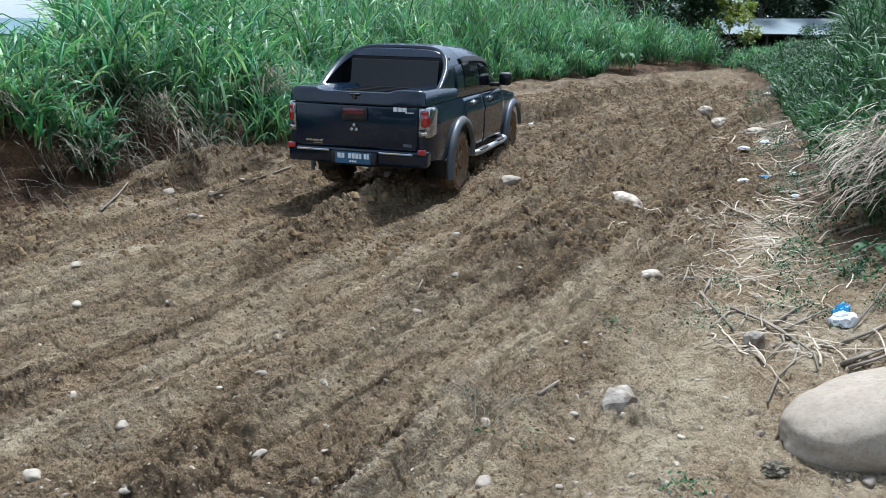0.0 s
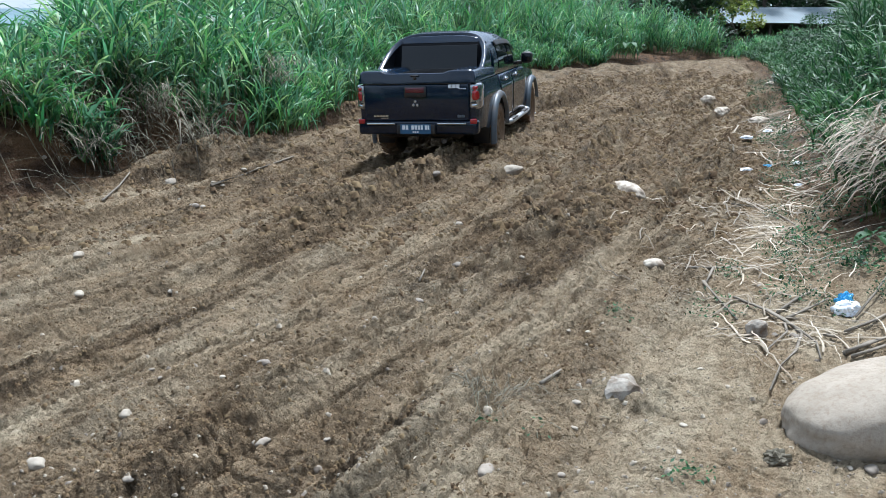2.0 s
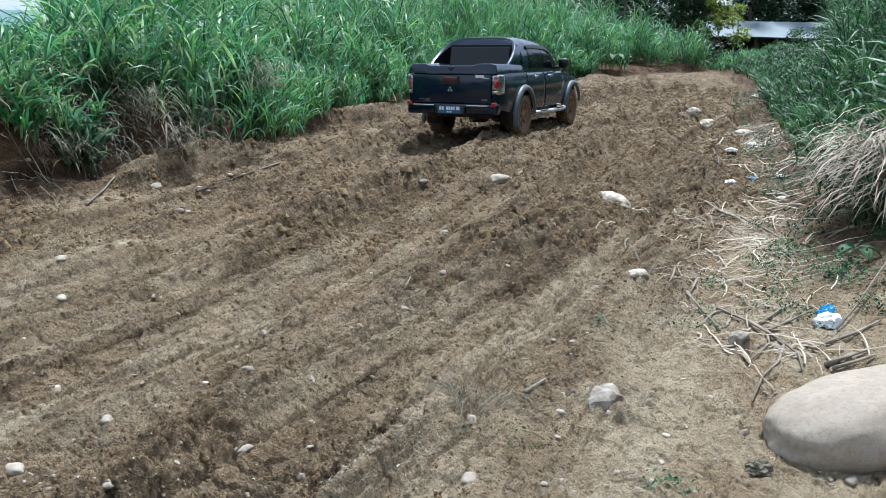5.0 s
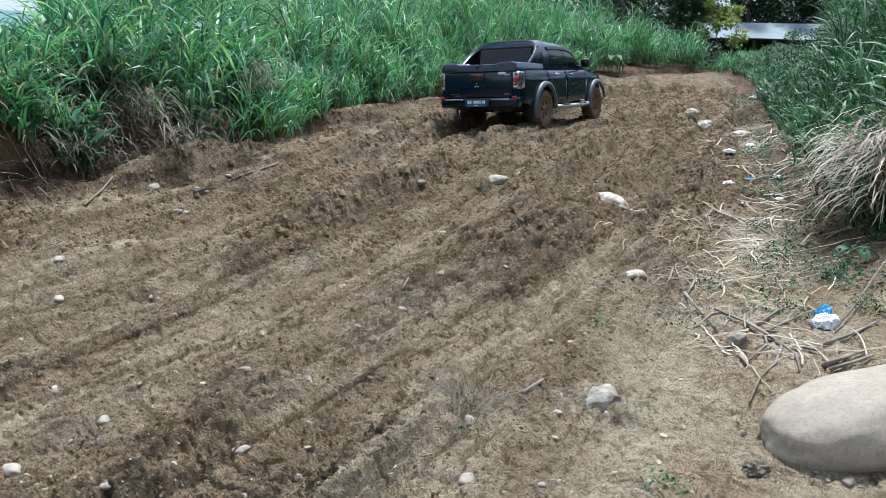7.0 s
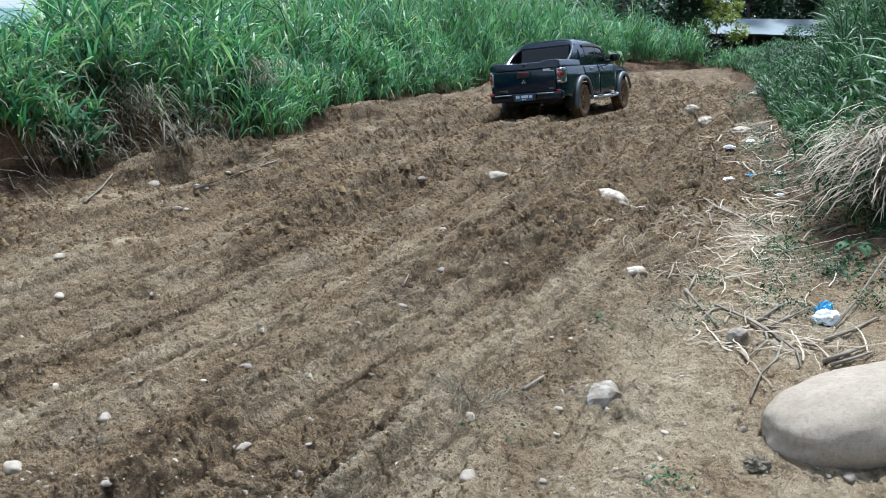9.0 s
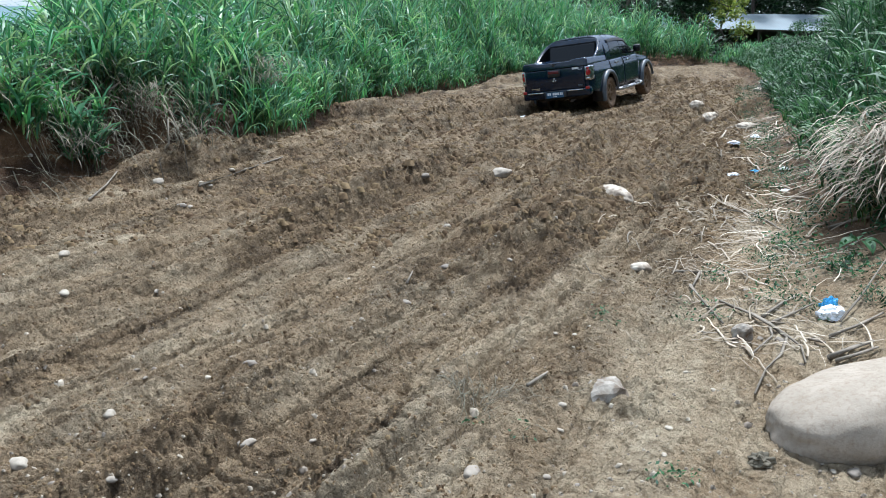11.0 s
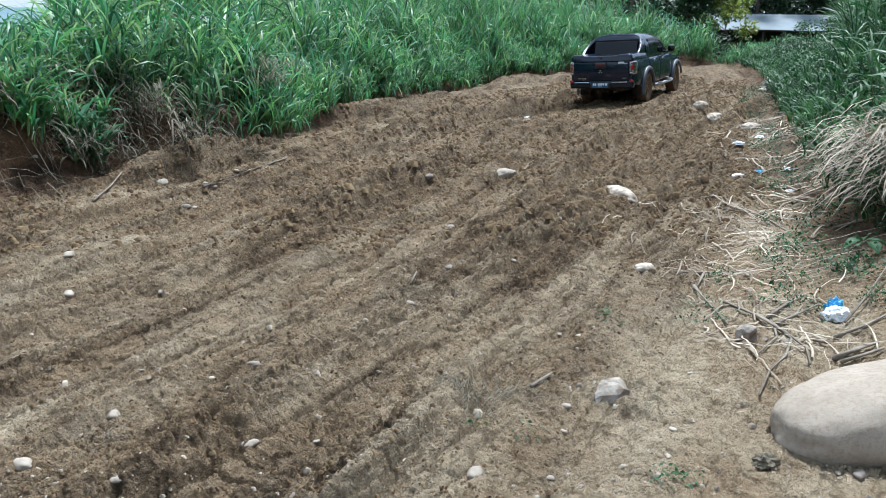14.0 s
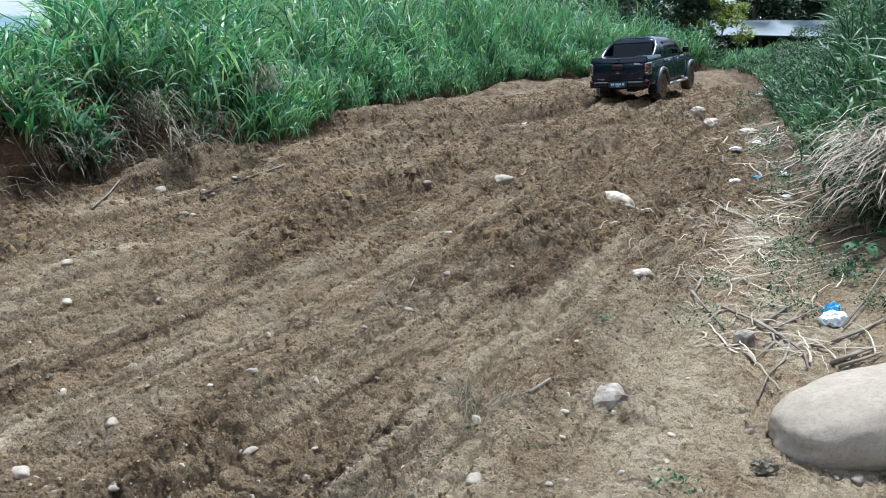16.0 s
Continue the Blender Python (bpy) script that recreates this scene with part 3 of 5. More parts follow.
def wheel_parts(side):
    """Muddy off-road wheel, turned round its own x axis; side is the way it faces."""
    wheel = new("wheel")
    bm = bmesh.new()
    lathe(bm, [(-0.10, 0.225), (-0.128, 0.27), (-0.132, 0.32), (-0.115, 0.352), (-0.07, 0.366), (0, 0.368), (0.07, 0.366), (0.115, 0.352), (0.132, 0.32), (0.128, 0.27), (0.10, 0.225), (0.0, 0.215)], 40, True)
    for k in range(26):
        for sx in (-1, 1):
            a = 2 * math.pi * (k + 0.25 * sx) / 26
            m = pose(0, 0, 0, math.degrees(a)) @ pose(sx * 0.078, 0, 0.366, 0, sx * 14, sx * 12)
            box(bm, -0.05, 0.05, -0.022, 0.022, -0.012, 0.014, m=m)
    part("tyre", bm, TYRE, wheel, "tyre caked in brown mud", smooth=False)
    bm = bmesh.new()
    lathe(bm, [(-0.10, 0.222), (0.075 * side, 0.222), (0.10 * side, 0.228), (0.10 * side, 0.208), (0.06 * side, 0.20), (0.03 * side, 0.12), (0.03 * side, 0.0)][::1], 36)
    rim = part("rim", bm, RIM, wheel, "mud-covered alloy rim")
    for k in range(6):
        bm = bmesh.new()
        box(bm, min(0.04 * side, 0.088 * side), max(0.04 * side, 0.088 * side), -0.026, 0.026, 0.045, 0.212, 0.008, 1, pose(0, 0, 0, 60 * k))
        part("spoke", bm, RIM, rim, smooth=False)
    bm = bmesh.new()
    lathe(bm, [(0.03 * side, 0.068), (0.085 * side, 0.066), (0.10 * side, 0.05), (0.105 * side, 0.001)], 20)
    part("hub_cap", bm, RIM, rim)
    return wheel


def pickup_truck():
    truck = tagged(new("pickup_truck"), "dark blue double-cab pickup truck with mud-caked wheels on muddy track", "truck")
    # body shell
    bm = bmesh.new()
    ys = np.concatenate([np.linspace(-1.24, -0.52, 16), np.linspace(-0.48, 0.48, 33), np.linspace(0.53, 2.47, 32), np.linspace(2.52, 3.48, 33), np.linspace(3.53, 3.76, 8)])
    p = side_patch(ys, body_bottom(ys), body_top(ys), 14)
    right, left = bm_grid(bm, p), bm_grid(bm, mirrored(p))
    hood = [j for j, y in enumerate(ys) if y > 2.0]
    t = np.linspace(-1, 1, 13)
    q = np.stack([np.stack([p[-1, j, 0] * t, np.full(13, ys[j]), p[-1, j, 2] + 0.05 * (1 - t ** 2)], -1) for j in hood])
    bm_grid(bm, q)
    for j in (0, -1):
        col = np.stack([np.stack([p[i, j, 0] * t, np.full(13, ys[j]), np.full(13, p[i, j, 2])], -1) for i in range(14)])
        bm_grid(bm, col)
    bed = np.stack([np.stack([p[-1, j, 0] * t, np.full(13, ys[j]), np.full(13, p[-1, j, 2] - 0.01)], -1) for j in range(0, 70)])
    bm_grid(bm, bed)
    part("body", bm, PAINT, truck, "dark blue body panels with mud splashes")
    bm = bmesh.new()
    box(bm, -0.58, 0.58, -1.1, 3.6, 0.40, 0.72, 0.03)
    box(bm, -0.80, 0.80, 0.52, 2.46, 0.36, 0.46, 0.03)
    box(bm, -0.52, -0.40, -1.0, 3.5, 0.36, 0.46, 0.02)
    box(bm, 0.40, 0.52, -1.0, 3.5, 0.36, 0.46, 0.02)
    box(bm, -0.66, 0.66, -0.06, 0.06, 0.31, 0.43, 0.04)
    box(bm, -0.66, 0.66, 2.95, 3.05, 0.31, 0.43, 0.04)
    box(bm, -0.17, 0.17, -0.17, 0.17, 0.23, 0.48, 0.08, 3)
    tube(bm, [(0.36, -1.24, 0.36), (0.36, -0.4, 0.38), (0.3, 0.5, 0.34)], 0.035, 10)
    part("chassis", bm, UNDER, truck, "dark muddy underbody with axles")
    for sx in (-1, 1):
        bm = bmesh.new()
        box(bm, min(sx * 0.60, sx * 0.84), max(sx * 0.60, sx * 0.84), -0.50, -0.46, 0.22, 0.66, 0.008, 1)
        part("mud_flap", bm, BLACK, truck)
    # cab
    bm = bmesh.new()
    a = np.linspace(0, math.pi, 41)
    cy = np.linspace(0.05, 2.6, 44)
    p = np.stack([cab_point(a, y) for y in cy])
    g = bm_grid(bm, p)
    bm.faces.new(g[0])
    part("cab", bm, PAINT, truck, "dark blue cab shell with a rounded roof")

    def window(name, y0, y1, a0, a1, sx, out=0.006):
        bm = bmesh.new()
        yy = np.linspace(y0, y1, 14)
        aa = np.linspace(a0, a1, 9)
        for o in (out, -0.004):
            q = np.stack([cab_point(aa, y, o) for y in yy])
            q[..., 0] *= sx
            bm_grid(bm, q)
        return part(name, bm, TINTED, truck, "dark tinted glass")

    for sx in (-1, 1):
        w = window("rear_side_window", 0.42, 1.10, 0.06, 0.62, sx)
        w = window("front_side_window", 1.19, 2.22, 0.06, 0.62, sx)
        bm = bmesh.new()
        yy, aa = np.linspace(0.40, 2.0, 16), np.linspace(0.60, 0.76, 4)
        for o in (0.024, 0.010):
            q = np.stack([cab_point(aa, y, o) for y in yy])
            q[..., 0] *= sx
            bm_grid(bm, q)
        part("rain_visor", bm, BLACK, truck, "black rain visor over the side windows")
    window("windscreen", 1.72, 2.5, 0.62, math.pi - 0.62, 1)
    bm = bmesh.new()
    box(bm, -0.58, 0.58, 0.004, 0.018, 1.20, 1.58, 0.005, 1)
    for v in bm.verts:
        v.co.y += 0.26 * (v.co.z - 1.20) - 0.10
    part("rear_window", bm, TINTED, truck, "dark rear window reflecting the sky", smooth=False)
    # doors stand a few millimetres proud of the flank
    for sx in (-1, 1):
        for name, y0, y1 in (("rear_door", 0.30, 1.13), ("front_door", 1.15, 2.30)):
            bm = bmesh.new()
            t = np.linspace(0, 1, 18)
            z = np.linspace(0.45, 1.125, 16)
            rows = []
            for zz in z:
                lo, hi = y0, y1
                if name == "rear_door":
                    lo = max(0.16 + 0.16 * (zz - 0.8) ** 2, math.sqrt(max(0.0, 0.57 ** 2 - (zz - 0.37) ** 2)))
                else:
                    hi = min(2.36, 3.0 - math.sqrt(max(0.0, 0.575 ** 2 - (zz - 0.37) ** 2)))
                yy = lo + (hi - lo) * t
                rows.append(np.stack([sx * (flank(yy, np.full(18, zz)) + 0.007), yy, np.full(18, zz)], -1))
            q = np.stack(rows)
            g = bm_grid(bm, q)
            rim_v = g[0] + [r[-1] for r in g[1:]] + g[-1][-2::-1] + [r[0] for r in g[-2:0:-1]]
            inner = [bm.verts.new((v.co.x - sx * 0.012, v.co.y, v.co.z)) for v in rim_v]
            for k in range(len(rim_v)):
                bm.faces.new((rim_v[k], rim_v[(k + 1) % len(rim_v)], inner[(k + 1) % len(rim_v)], inner[k]))
            door = part(name, bm, PAINT, truck)
            hy = 0.66 if name == "rear_door" else 1.54
            bm = bmesh.new()
            hx = float(flank(hy, 1.05))
            box(bm, hx - 0.005, hx + 0.04, hy - 0.095, hy + 0.095, 1.035, 1.07, 0.014, 2)
            box(bm, hx - 0.005, hx + 0.016, hy - 0.05, hy + 0.05, 1.012, 1.085, 0.006, 2)
            if sx < 0:
                for v in bm.verts:
                    v.co.x *= -1
            part("door_handle", bm, CHROME, door, "chrome door handle")
        # wheel arch flares
        for yc in (0.0, 3.0):
            bm = bmesh.new()
            rings = []
            for k in range(33):
                a = radians((14 if yc > 1 else 2) + ((176 if yc > 1 else 194)) * k / 32)
                ring = []
                for r, o in ((0.455, 0.015), (0.462, 0.060), (0.495, 0.068), (0.54, 0.052), (0.565, 0.010), (0.55, -0.01)):
                    y, z = yc + r * math.cos(a), 0.37 + r * math.sin(a)
                    ring.append((sx * (float(flank(np.float64(yc), np.float64(min(max(z, 0.6), 0.9)))) + o - (0.03 if z > 0.86 else 0.0) * (z - 0.86) / 0.1), y, z))
                rings.append(ring)
            bm_grid(bm, np.array(rings))
            part("wheel_flare", bm, FLARE, truck, "grey plastic wheel arch flare")
        # side step and mirror
        bm = bmesh.new()
        tube(bm, [(sx * 0.80, 0.56, 0.40), (sx * 0.915, 0.62, 0.385), (sx * 0.925, 0.8, 0.38), (sx * 0.925, 2.15, 0.38), (sx * 0.915, 2.36, 0.385), (sx * 0.80, 2.42, 0.40)], 0.042, 12)
        bar = part("side_step", bm, STEP, truck, "tubular alloy side step")
        for yy in (0.95, 1.95):
            bm = bmesh.new()
            box(bm, sx * 0.925 - 0.04, sx * 0.925 + 0.04, yy - 0.2, yy + 0.2, 0.405, 0.428, 0.008, 1)
            part("step_pad", bm, BLACK, bar)
        bm = bmesh.new()
        box(bm, 0.86, 1.05, 2.0, 2.14, 1.19, 1.375, 0.05, 3)
        box(bm, 0.76, 0.88, 2.05, 2.12, 1.17, 1.23, 0.02, 2)
        if sx < 0:
            for v in bm.verts:
                v.co.x *= -1
        mirror = part("door_mirror", bm, BLACK, truck, "black door mirror")
        bm = bmesh.new()
        box(bm, min(sx * 0.885, sx * 1.03), max(sx * 0.885, sx * 1.03), 1.992, 1.999, 1.215, 1.35, 0.003, 1)
        part("mirror_glass", bm, TINTED, mirror)
    # tailgate
    bm = bmesh.new()
    box(bm, -0.735, 0.735, -1.285, -1.225, 0.645, 1.125, 0.022, 3)
    for v in bm.verts:
        v.co.y -= 0.025 * (1 - (v.co.x / 0.735) ** 2) * (1 if v.co.y < -1.25 else 0)
    gate = part("tailgate", bm, PAINT, truck, "dark blue tailgate")
    bm = bmesh.new()
    box(bm, -0.155, 0.155, -1.322, -1.29, 0.955, 1.105, 0.02, 2)
    handle = part("tailgate_handle", bm, BLACK, gate, "black tailgate handle")
    bm = bmesh.new()
    box(bm, -0.13, 0.13, -1.332, -1.318, 1.02, 1.09, 0.008, 2)
    part("handle_lever", bm, HANDLE_RED, handle, "dark red glossy lever")
    bm = bmesh.new()
    for cx, cz in ((0, 0.905), (-0.027, 0.858), (0.027, 0.858)):
        box(bm, cx - 0.017, cx + 0.017, -1.325, -1.300, cz - 0.017, cz + 0.017, 0.004, 1, Matrix.Translation((cx, 0, cz)) @ pose(0, 0, 0, 0, 45) @ Matrix.Translation((-cx, 0, -cz)))
    part("badge", bm, CHROME, gate, "small silver badge", smooth=False)
    for x, z, n, w, h, mt in ((0.46, 1.075, 3, 0.045, 0.045, WHITE), (0.60, 1.06, 4, 0.018, 0.012, WHITE), (-0.60, 0.70, 5, 0.035, 0.02, CHROME), (-0.50, 0.675, 4, 0.02, 0.012, CHROME), (0.575, 0.69, 2, 0.045, 0.032, FLARE)):
        bm = bmesh.new()
        for k in range(n):
            cx = x + (w + 0.008) * k
            box(bm, cx, cx + w, -1.307 + 0.012 * (cx / 0.735) ** 2, -1.288 + 0.012 * (cx / 0.735) ** 2, z, z + h)
        part("lettering", bm, mt, gate, "silver lettering bars", smooth=False)
    # bumper, plate, reflectors
    bm = bmesh.new()
    box(bm, -0.845, 0.845, -1.33, -1.08, 0.455, 0.645, 0.035, 3)
    for v in bm.verts:
        if v.co.y < -1.2:
            v.co.y += 0.06 * abs(v.co.x / 0.845) ** 4
    bumper = part("rear_bumper", bm, PAINT, truck, "dark blue rear bumper")
    bm = bmesh.new()
    box(bm, -0.27, 0.27, -1.345, -1.30, 0.47, 0.60, 0.012, 2)
    part("bumper_recess", bm, BLACK, bumper)
    for sx in (-1, 1):
        bm = bmesh.new()
        box(bm, min(sx * 0.30, sx * 0.70), max(sx * 0.30, sx * 0.70), -1.338, -1.29, 0.598, 0.622, 0.006, 2)
        part("bumper_strip", bm, CHROME, bumper, "chrome strip on the bumper")
        bm = bmesh.new()
        box(bm, min(sx * 0.745, sx * 0.835), max(sx * 0.745, sx * 0.835), -1.300, -1.25, 0.605, 0.67, 0.01, 2)
        part("reflector", bm, LENS_RED, bumper, "red rear reflector")
    bm = bmesh.new()
    box(bm, -0.215, 0.215, -1.358, -1.350, 0.475, 0.605, 0.002, 1)
    plate = part("number_plate", bm, PLATE, truck, "blue number plate with white bars", smooth=False)
    for x0, x1 in ((-0.185, -0.145), (-0.135, -0.10), (-0.055, -0.02), (-0.01, 0.025), (0.035, 0.07), (0.08, 0.105), (0.135, 0.165), (0.172, 0.195)):
        bm = bmesh.new()
        box(bm, x0, x1, -1.3615, -1.357, 0.535, 0.592)
        part("plate_bar", bm, WHITE, plate, smooth=False)
    for x0, x1 in ((-0.04, -0.015), (-0.008, 0.012), (0.022, 0.045)):
        bm = bmesh.new()
        box(bm, x0, x1, -1.3615, -1.357, 0.492, 0.512)
        part("plate_bar", bm, WHITE, plate, smooth=False)
    # tail lamps
    for sx in (-1, 1):
        def lamp_box(x0, x1, y0, y1, z0, z1, b):
            bm = bmesh.new()
            box(bm, x0, x1, y0, y1, z0, z1, b, 3)
            for v in bm.verts:
                k = (v.co.x - 0.735) / 0.13
                v.co.y += 0.075 * max(0, k) ** 2
                v.co.x = sx * (v.co.x + 0.012 * math.sin((v.co.z - 0.79) / 0.35 * math.pi))
            return bm
        lamp = part("tail_lamp", lamp_box(0.725, 0.872, -1.268, -1.05, 0.79, 1.125, 0.035), LENS_CLEAR, truck, "clear and red tail lamp in a chrome housing")
        part("red_lens", lamp_box(0.748, 0.852, -1.279, -1.10, 0.90, 1.05, 0.045), LENS_RED, lamp, "red lens")
        part("brake_lens", lamp_box(0.765, 0.835, -1.276, -1.10, 1.045, 1.095, 0.02), LENS_RED, lamp, "dark red lens")
        part("lamp_divider", lamp_box(0.745, 0.80, -1.275, -1.12, 0.868, 0.888, 0.006), BLACK, lamp)
        part("reversing_lens", lamp_box(0.76, 0.835, -1.278, -1.10, 0.815, 0.862, 0.018), CHROME, lamp, "clear lens")
    # lid over the bed, with raised rear corners
    bm = bmesh.new()
    lx, ly = np.linspace(-0.80, 0.80, 41), np.concatenate([[-1.285, -1.28, -1.265], np.linspace(-1.24, 0.02, 24)])
    gx, gy = np.meshgrid(lx, ly)
    dip = step(0.50, 0.38, np.abs(gx))
    z = 1.305 - 0.055 * dip * step(-1.285, -1.20, gy) - 0.02 * step(-0.9, 0, gy) - 0.03 * np.clip((np.abs(gx) - 0.74) / 0.06, 0, 1) ** 2
    z = z - 0.03 * np.clip((-1.262 - gy) / 0.023, 0, 1) ** 2 - 0.025 * dip
    top = np.stack([gx * (1 + 0.0 * gy), gy + 0.05 * np.abs(gx / 0.8) ** 4, z], -1)
    g = bm_grid(bm, top)
    loop = g[0] + [r[-1] for r in g[1:]] + g[-1][-2::-1] + [r[0] for r in g[-2:0:-1]]
    low = [bm.verts.new((v.co.x * 1.02, v.co.y - (0.012 if v.co.y < -1.1 else 0), 1.142)) for v in loop]
    for k in range(len(loop)):
        bm.faces.new((loop[k], loop[(k + 1) % len(loop)], low[(k + 1) % len(loop)], low[k]))
    lid = part("bed_lid", bm, PAINT, truck, "dark blue hard lid over the bed")
    bm = bmesh.new()
    box(bm, -0.37, 0.37, -1.10, -0.08, 1.222, 1.243, 0.006, 1)
    mat_part = part("lid_mat", bm, LID_MATTE, lid, "matt black ribbed panel")
    for k in range(5):
        bm = bmesh.new()
        box(bm, -0.33, 0.33, -1.0 + 0.2 * k, -0.96 + 0.2 * k, 1.24, 1.256, 0.005, 1)
        part("mat_rib", bm, LID_MATTE, lid, smooth=False)
    bm = bmesh.new()
    tube(bm, [(0, -1.31, 1.212), (0, -1.285, 1.212)], 0.022, 12)
    box(bm, -0.06, 0.06, -1.312, -1.28, 1.232, 1.252, 0.006, 2)
    part("lid_lock", bm, BLACK, lid, "black lid lock")
    # sports arch from lid to roof
    bm = bmesh.new()
    a = np.linspace(0, math.pi, 49)
    c, s = np.cos(a), np.sin(a)
    lip = -0.86 + 1.04 * np.abs(s) ** 0.62
    rows = []
    for k in np.linspace(0, 1, 12):
        y = lip + (0.46 - lip) * k
        w = 0.775 + 0.012 * np.clip((y + 0.5), 0, 1)
        z1 = 0.60 + 0.035 * np.clip(y, -0.2, 0.5) - 0.01 * (1 - k)
        rows.append(np.stack([w * np.sign(c) * np.abs(c) ** 0.42, y, 1.16 + z1 * np.abs(s) ** 0.72], -1))
    inner = []
    for k, inset in ((0, 0.02), (0.02, 0.06), (0.3, 0.07), (1.0, 0.075)):
        y = lip - 0.012 * (k < 0.01) + (0.1 - lip) * k
        inner.append(np.stack([(0.775 - inset) * np.sign(c) * np.abs(c) ** 0.42, y, 1.16 + (0.595 - inset) * np.abs(s) ** 0.72], -1))
    bm_grid(bm, np.stack([inner[1], inner[0]] + rows))
    arch = part("sports_arch", bm, PAINT, truck, "dark blue arch running from bed lid to roof")
    # inner face in matt black: the shade under the arch put into its colour
    bm = bmesh.new()
    g = bm_grid(bm, np.stack(inner[1:][::-1]))
    part("arch_shade_face", bm, LID_MATTE, arch, "inner face of the arch, matt black for the shade inside")
    # black panel added over the painted cab end, as shade inside the arch
    bm = bmesh.new()
    box(bm, -0.70, 0.70, 0.02, 0.048, 1.14, 1.62, 0.01, 1)
    for v in bm.verts:
        v.co.y += 0.26 * (v.co.z - 1.20) - 0.10
    part("arch_shade_panel", bm, LID_MATTE, truck, "black panel added over the cab end for the arch's shade")
    wheels = []
    for x, y in ((0.765, 0), (-0.765, 0), (0.765, 3.0), (-0.765, 3.0)):
        w = wheel_parts(1 if x > 0 else -1)
        w.parent = truck
        w.matrix_basis = pose(x, y, 0.365)
        wheels.append((w, x, y))
    return truck, wheels


TRUCK, WHEELS = pickup_truck()


# ---- stones ----
def stone(name, x, y, sx, sy, sz, mat, label, turn=0, sink=0.3, seed=0, rough=0.12, sub=4, tilt=0, power=2.0, cat="stone", roll=0):
    bm = bmesh.new()
    bmesh.ops.create_icosphere(bm, subdivisions=sub, radius=1)
    for v in bm.verts:
        d = v.co.normalized()
        if power != 2.0:
            k = (abs(d.x) ** power + abs(d.y) ** power + abs(d.z) ** power) ** (-1 / power)
            d = d * k
        q = v.co * 1.3 + Vector((seed * 3.1, seed * 1.7, seed))
        d = d * (1 + rough * (noise.fractal(q, 0.8, 2.1, 4) + 0.5 * (abs(noise.noise(q * 1.7)))))
        v.co = Vector((d.x * sx, d.y * sy, d.z * sz))
    ob = part(name, bm, mat, smooth=power != 3.0)
    a = np.linspace(0, 2 * math.pi, 9)
    bed = float(np.percentile(ground_height(x + 0.6 * sx * np.cos(a), y + 0.6 * sy * np.sin(a)), 35))
    ob.matrix_basis = pose(x, y, bed + sz * (1 - 2 * sink), tilt, roll, turn)
    return tagged(ob, label, cat)


stone("boulder", 2.28, 3.57, 0.66, 0.31, 0.205, BOULDER, "large smooth tan boulder sunk into the roadside", 12, 0.2, 3, 0.045, 5, 0, 2.3, "boulder", -7)
stone("rock", 0.90, 3.82, 0.11, 0.085, 0.07, GREY_ROCK, "angular grey rock half buried in a mud mound", 25, 0.45, 5, 0.3, 3, 0, 3.0)
stone("stone", 2.11, 9.06, 0.25, 0.14, 0.085, STONE, "flat whitish stone sticking out of the mud", -60, 0.36, 7, 0.12, 4, 0, 2.0, "stone", 8)
stone("stone", 0.88, 10.63, 0.21, 0.11, 0.075, SMALL_STONE, "oval tan stone lying beside a wheel rut", 40, 0.3, 8, 0.15)
stone("stone", 1.63, 5.99, 0.085, 0.06, 0.045, STONE, "small rounded pale stone in the dirt", 10, 0.45, 9, 0.15)
for i, (x, y, r) in enumerate(((6.03, 18.56, 0.17), (6.40, 18.58, 0.17), (6.22, 18.34, 0.17))):
    tagged(stone("stone", x, y, r, r * 0.8, r * 0.75, STONE, "pale round stone in a group of three", 40 * i, 0.08, 20 + i, 0.2), group="three stones")
stone("stone", 10.48, 25.54, 0.30, 0.22, 0.17, STONE, "large pale stone at the edge of the track", 10, 0.25, 30, 0.2)
stone("stone", 9.71, 24.31, 0.2, 0.14, 0.09, STONE, "flat pale stone at the edge of the track", 30, 0.3, 31, 0.2)
stone("stone", 6.40, 16.38, 0.22, 0.14, 0.09, STONE, "flat mossy pale stone at the track edge", 5, 0.3, 32, 0.2)
PEBBLES = ((-1.06, 4.31, 0.048), (-0.88, 3.43, 0.05), (0.17, 2.98, 0.055), (-1.59, 3.60, 0.048), (-1.81, 3.14, 0.058), (-1.31, 2.93, 0.03), (1.91, 3.19, 0.045), (1.82, 3.20, 0.02), (1.80, 3.28, 0.02), (0.11, 6.19, 0.06), (-2.78, 8.64, 0.06), (-3.62, 10.34, 0.11), (-3.24, 6.77, 0.07), (-2.80, 5.79, 0.06), (-0.20, 5.40, 0.05), (0.12, 7.57, 0.055), (-0.12, 9.91, 0.09), (0.65, 6.49, 0.04), (-0.71, 6.38, 0.03), (-0.53, 6.70, 0.03), (-1.78, 4.46, 0.022), (-1.64, 4.21, 0.022), (0.78, 4.74, 0.022), (1.14, 3.46, 0.026))
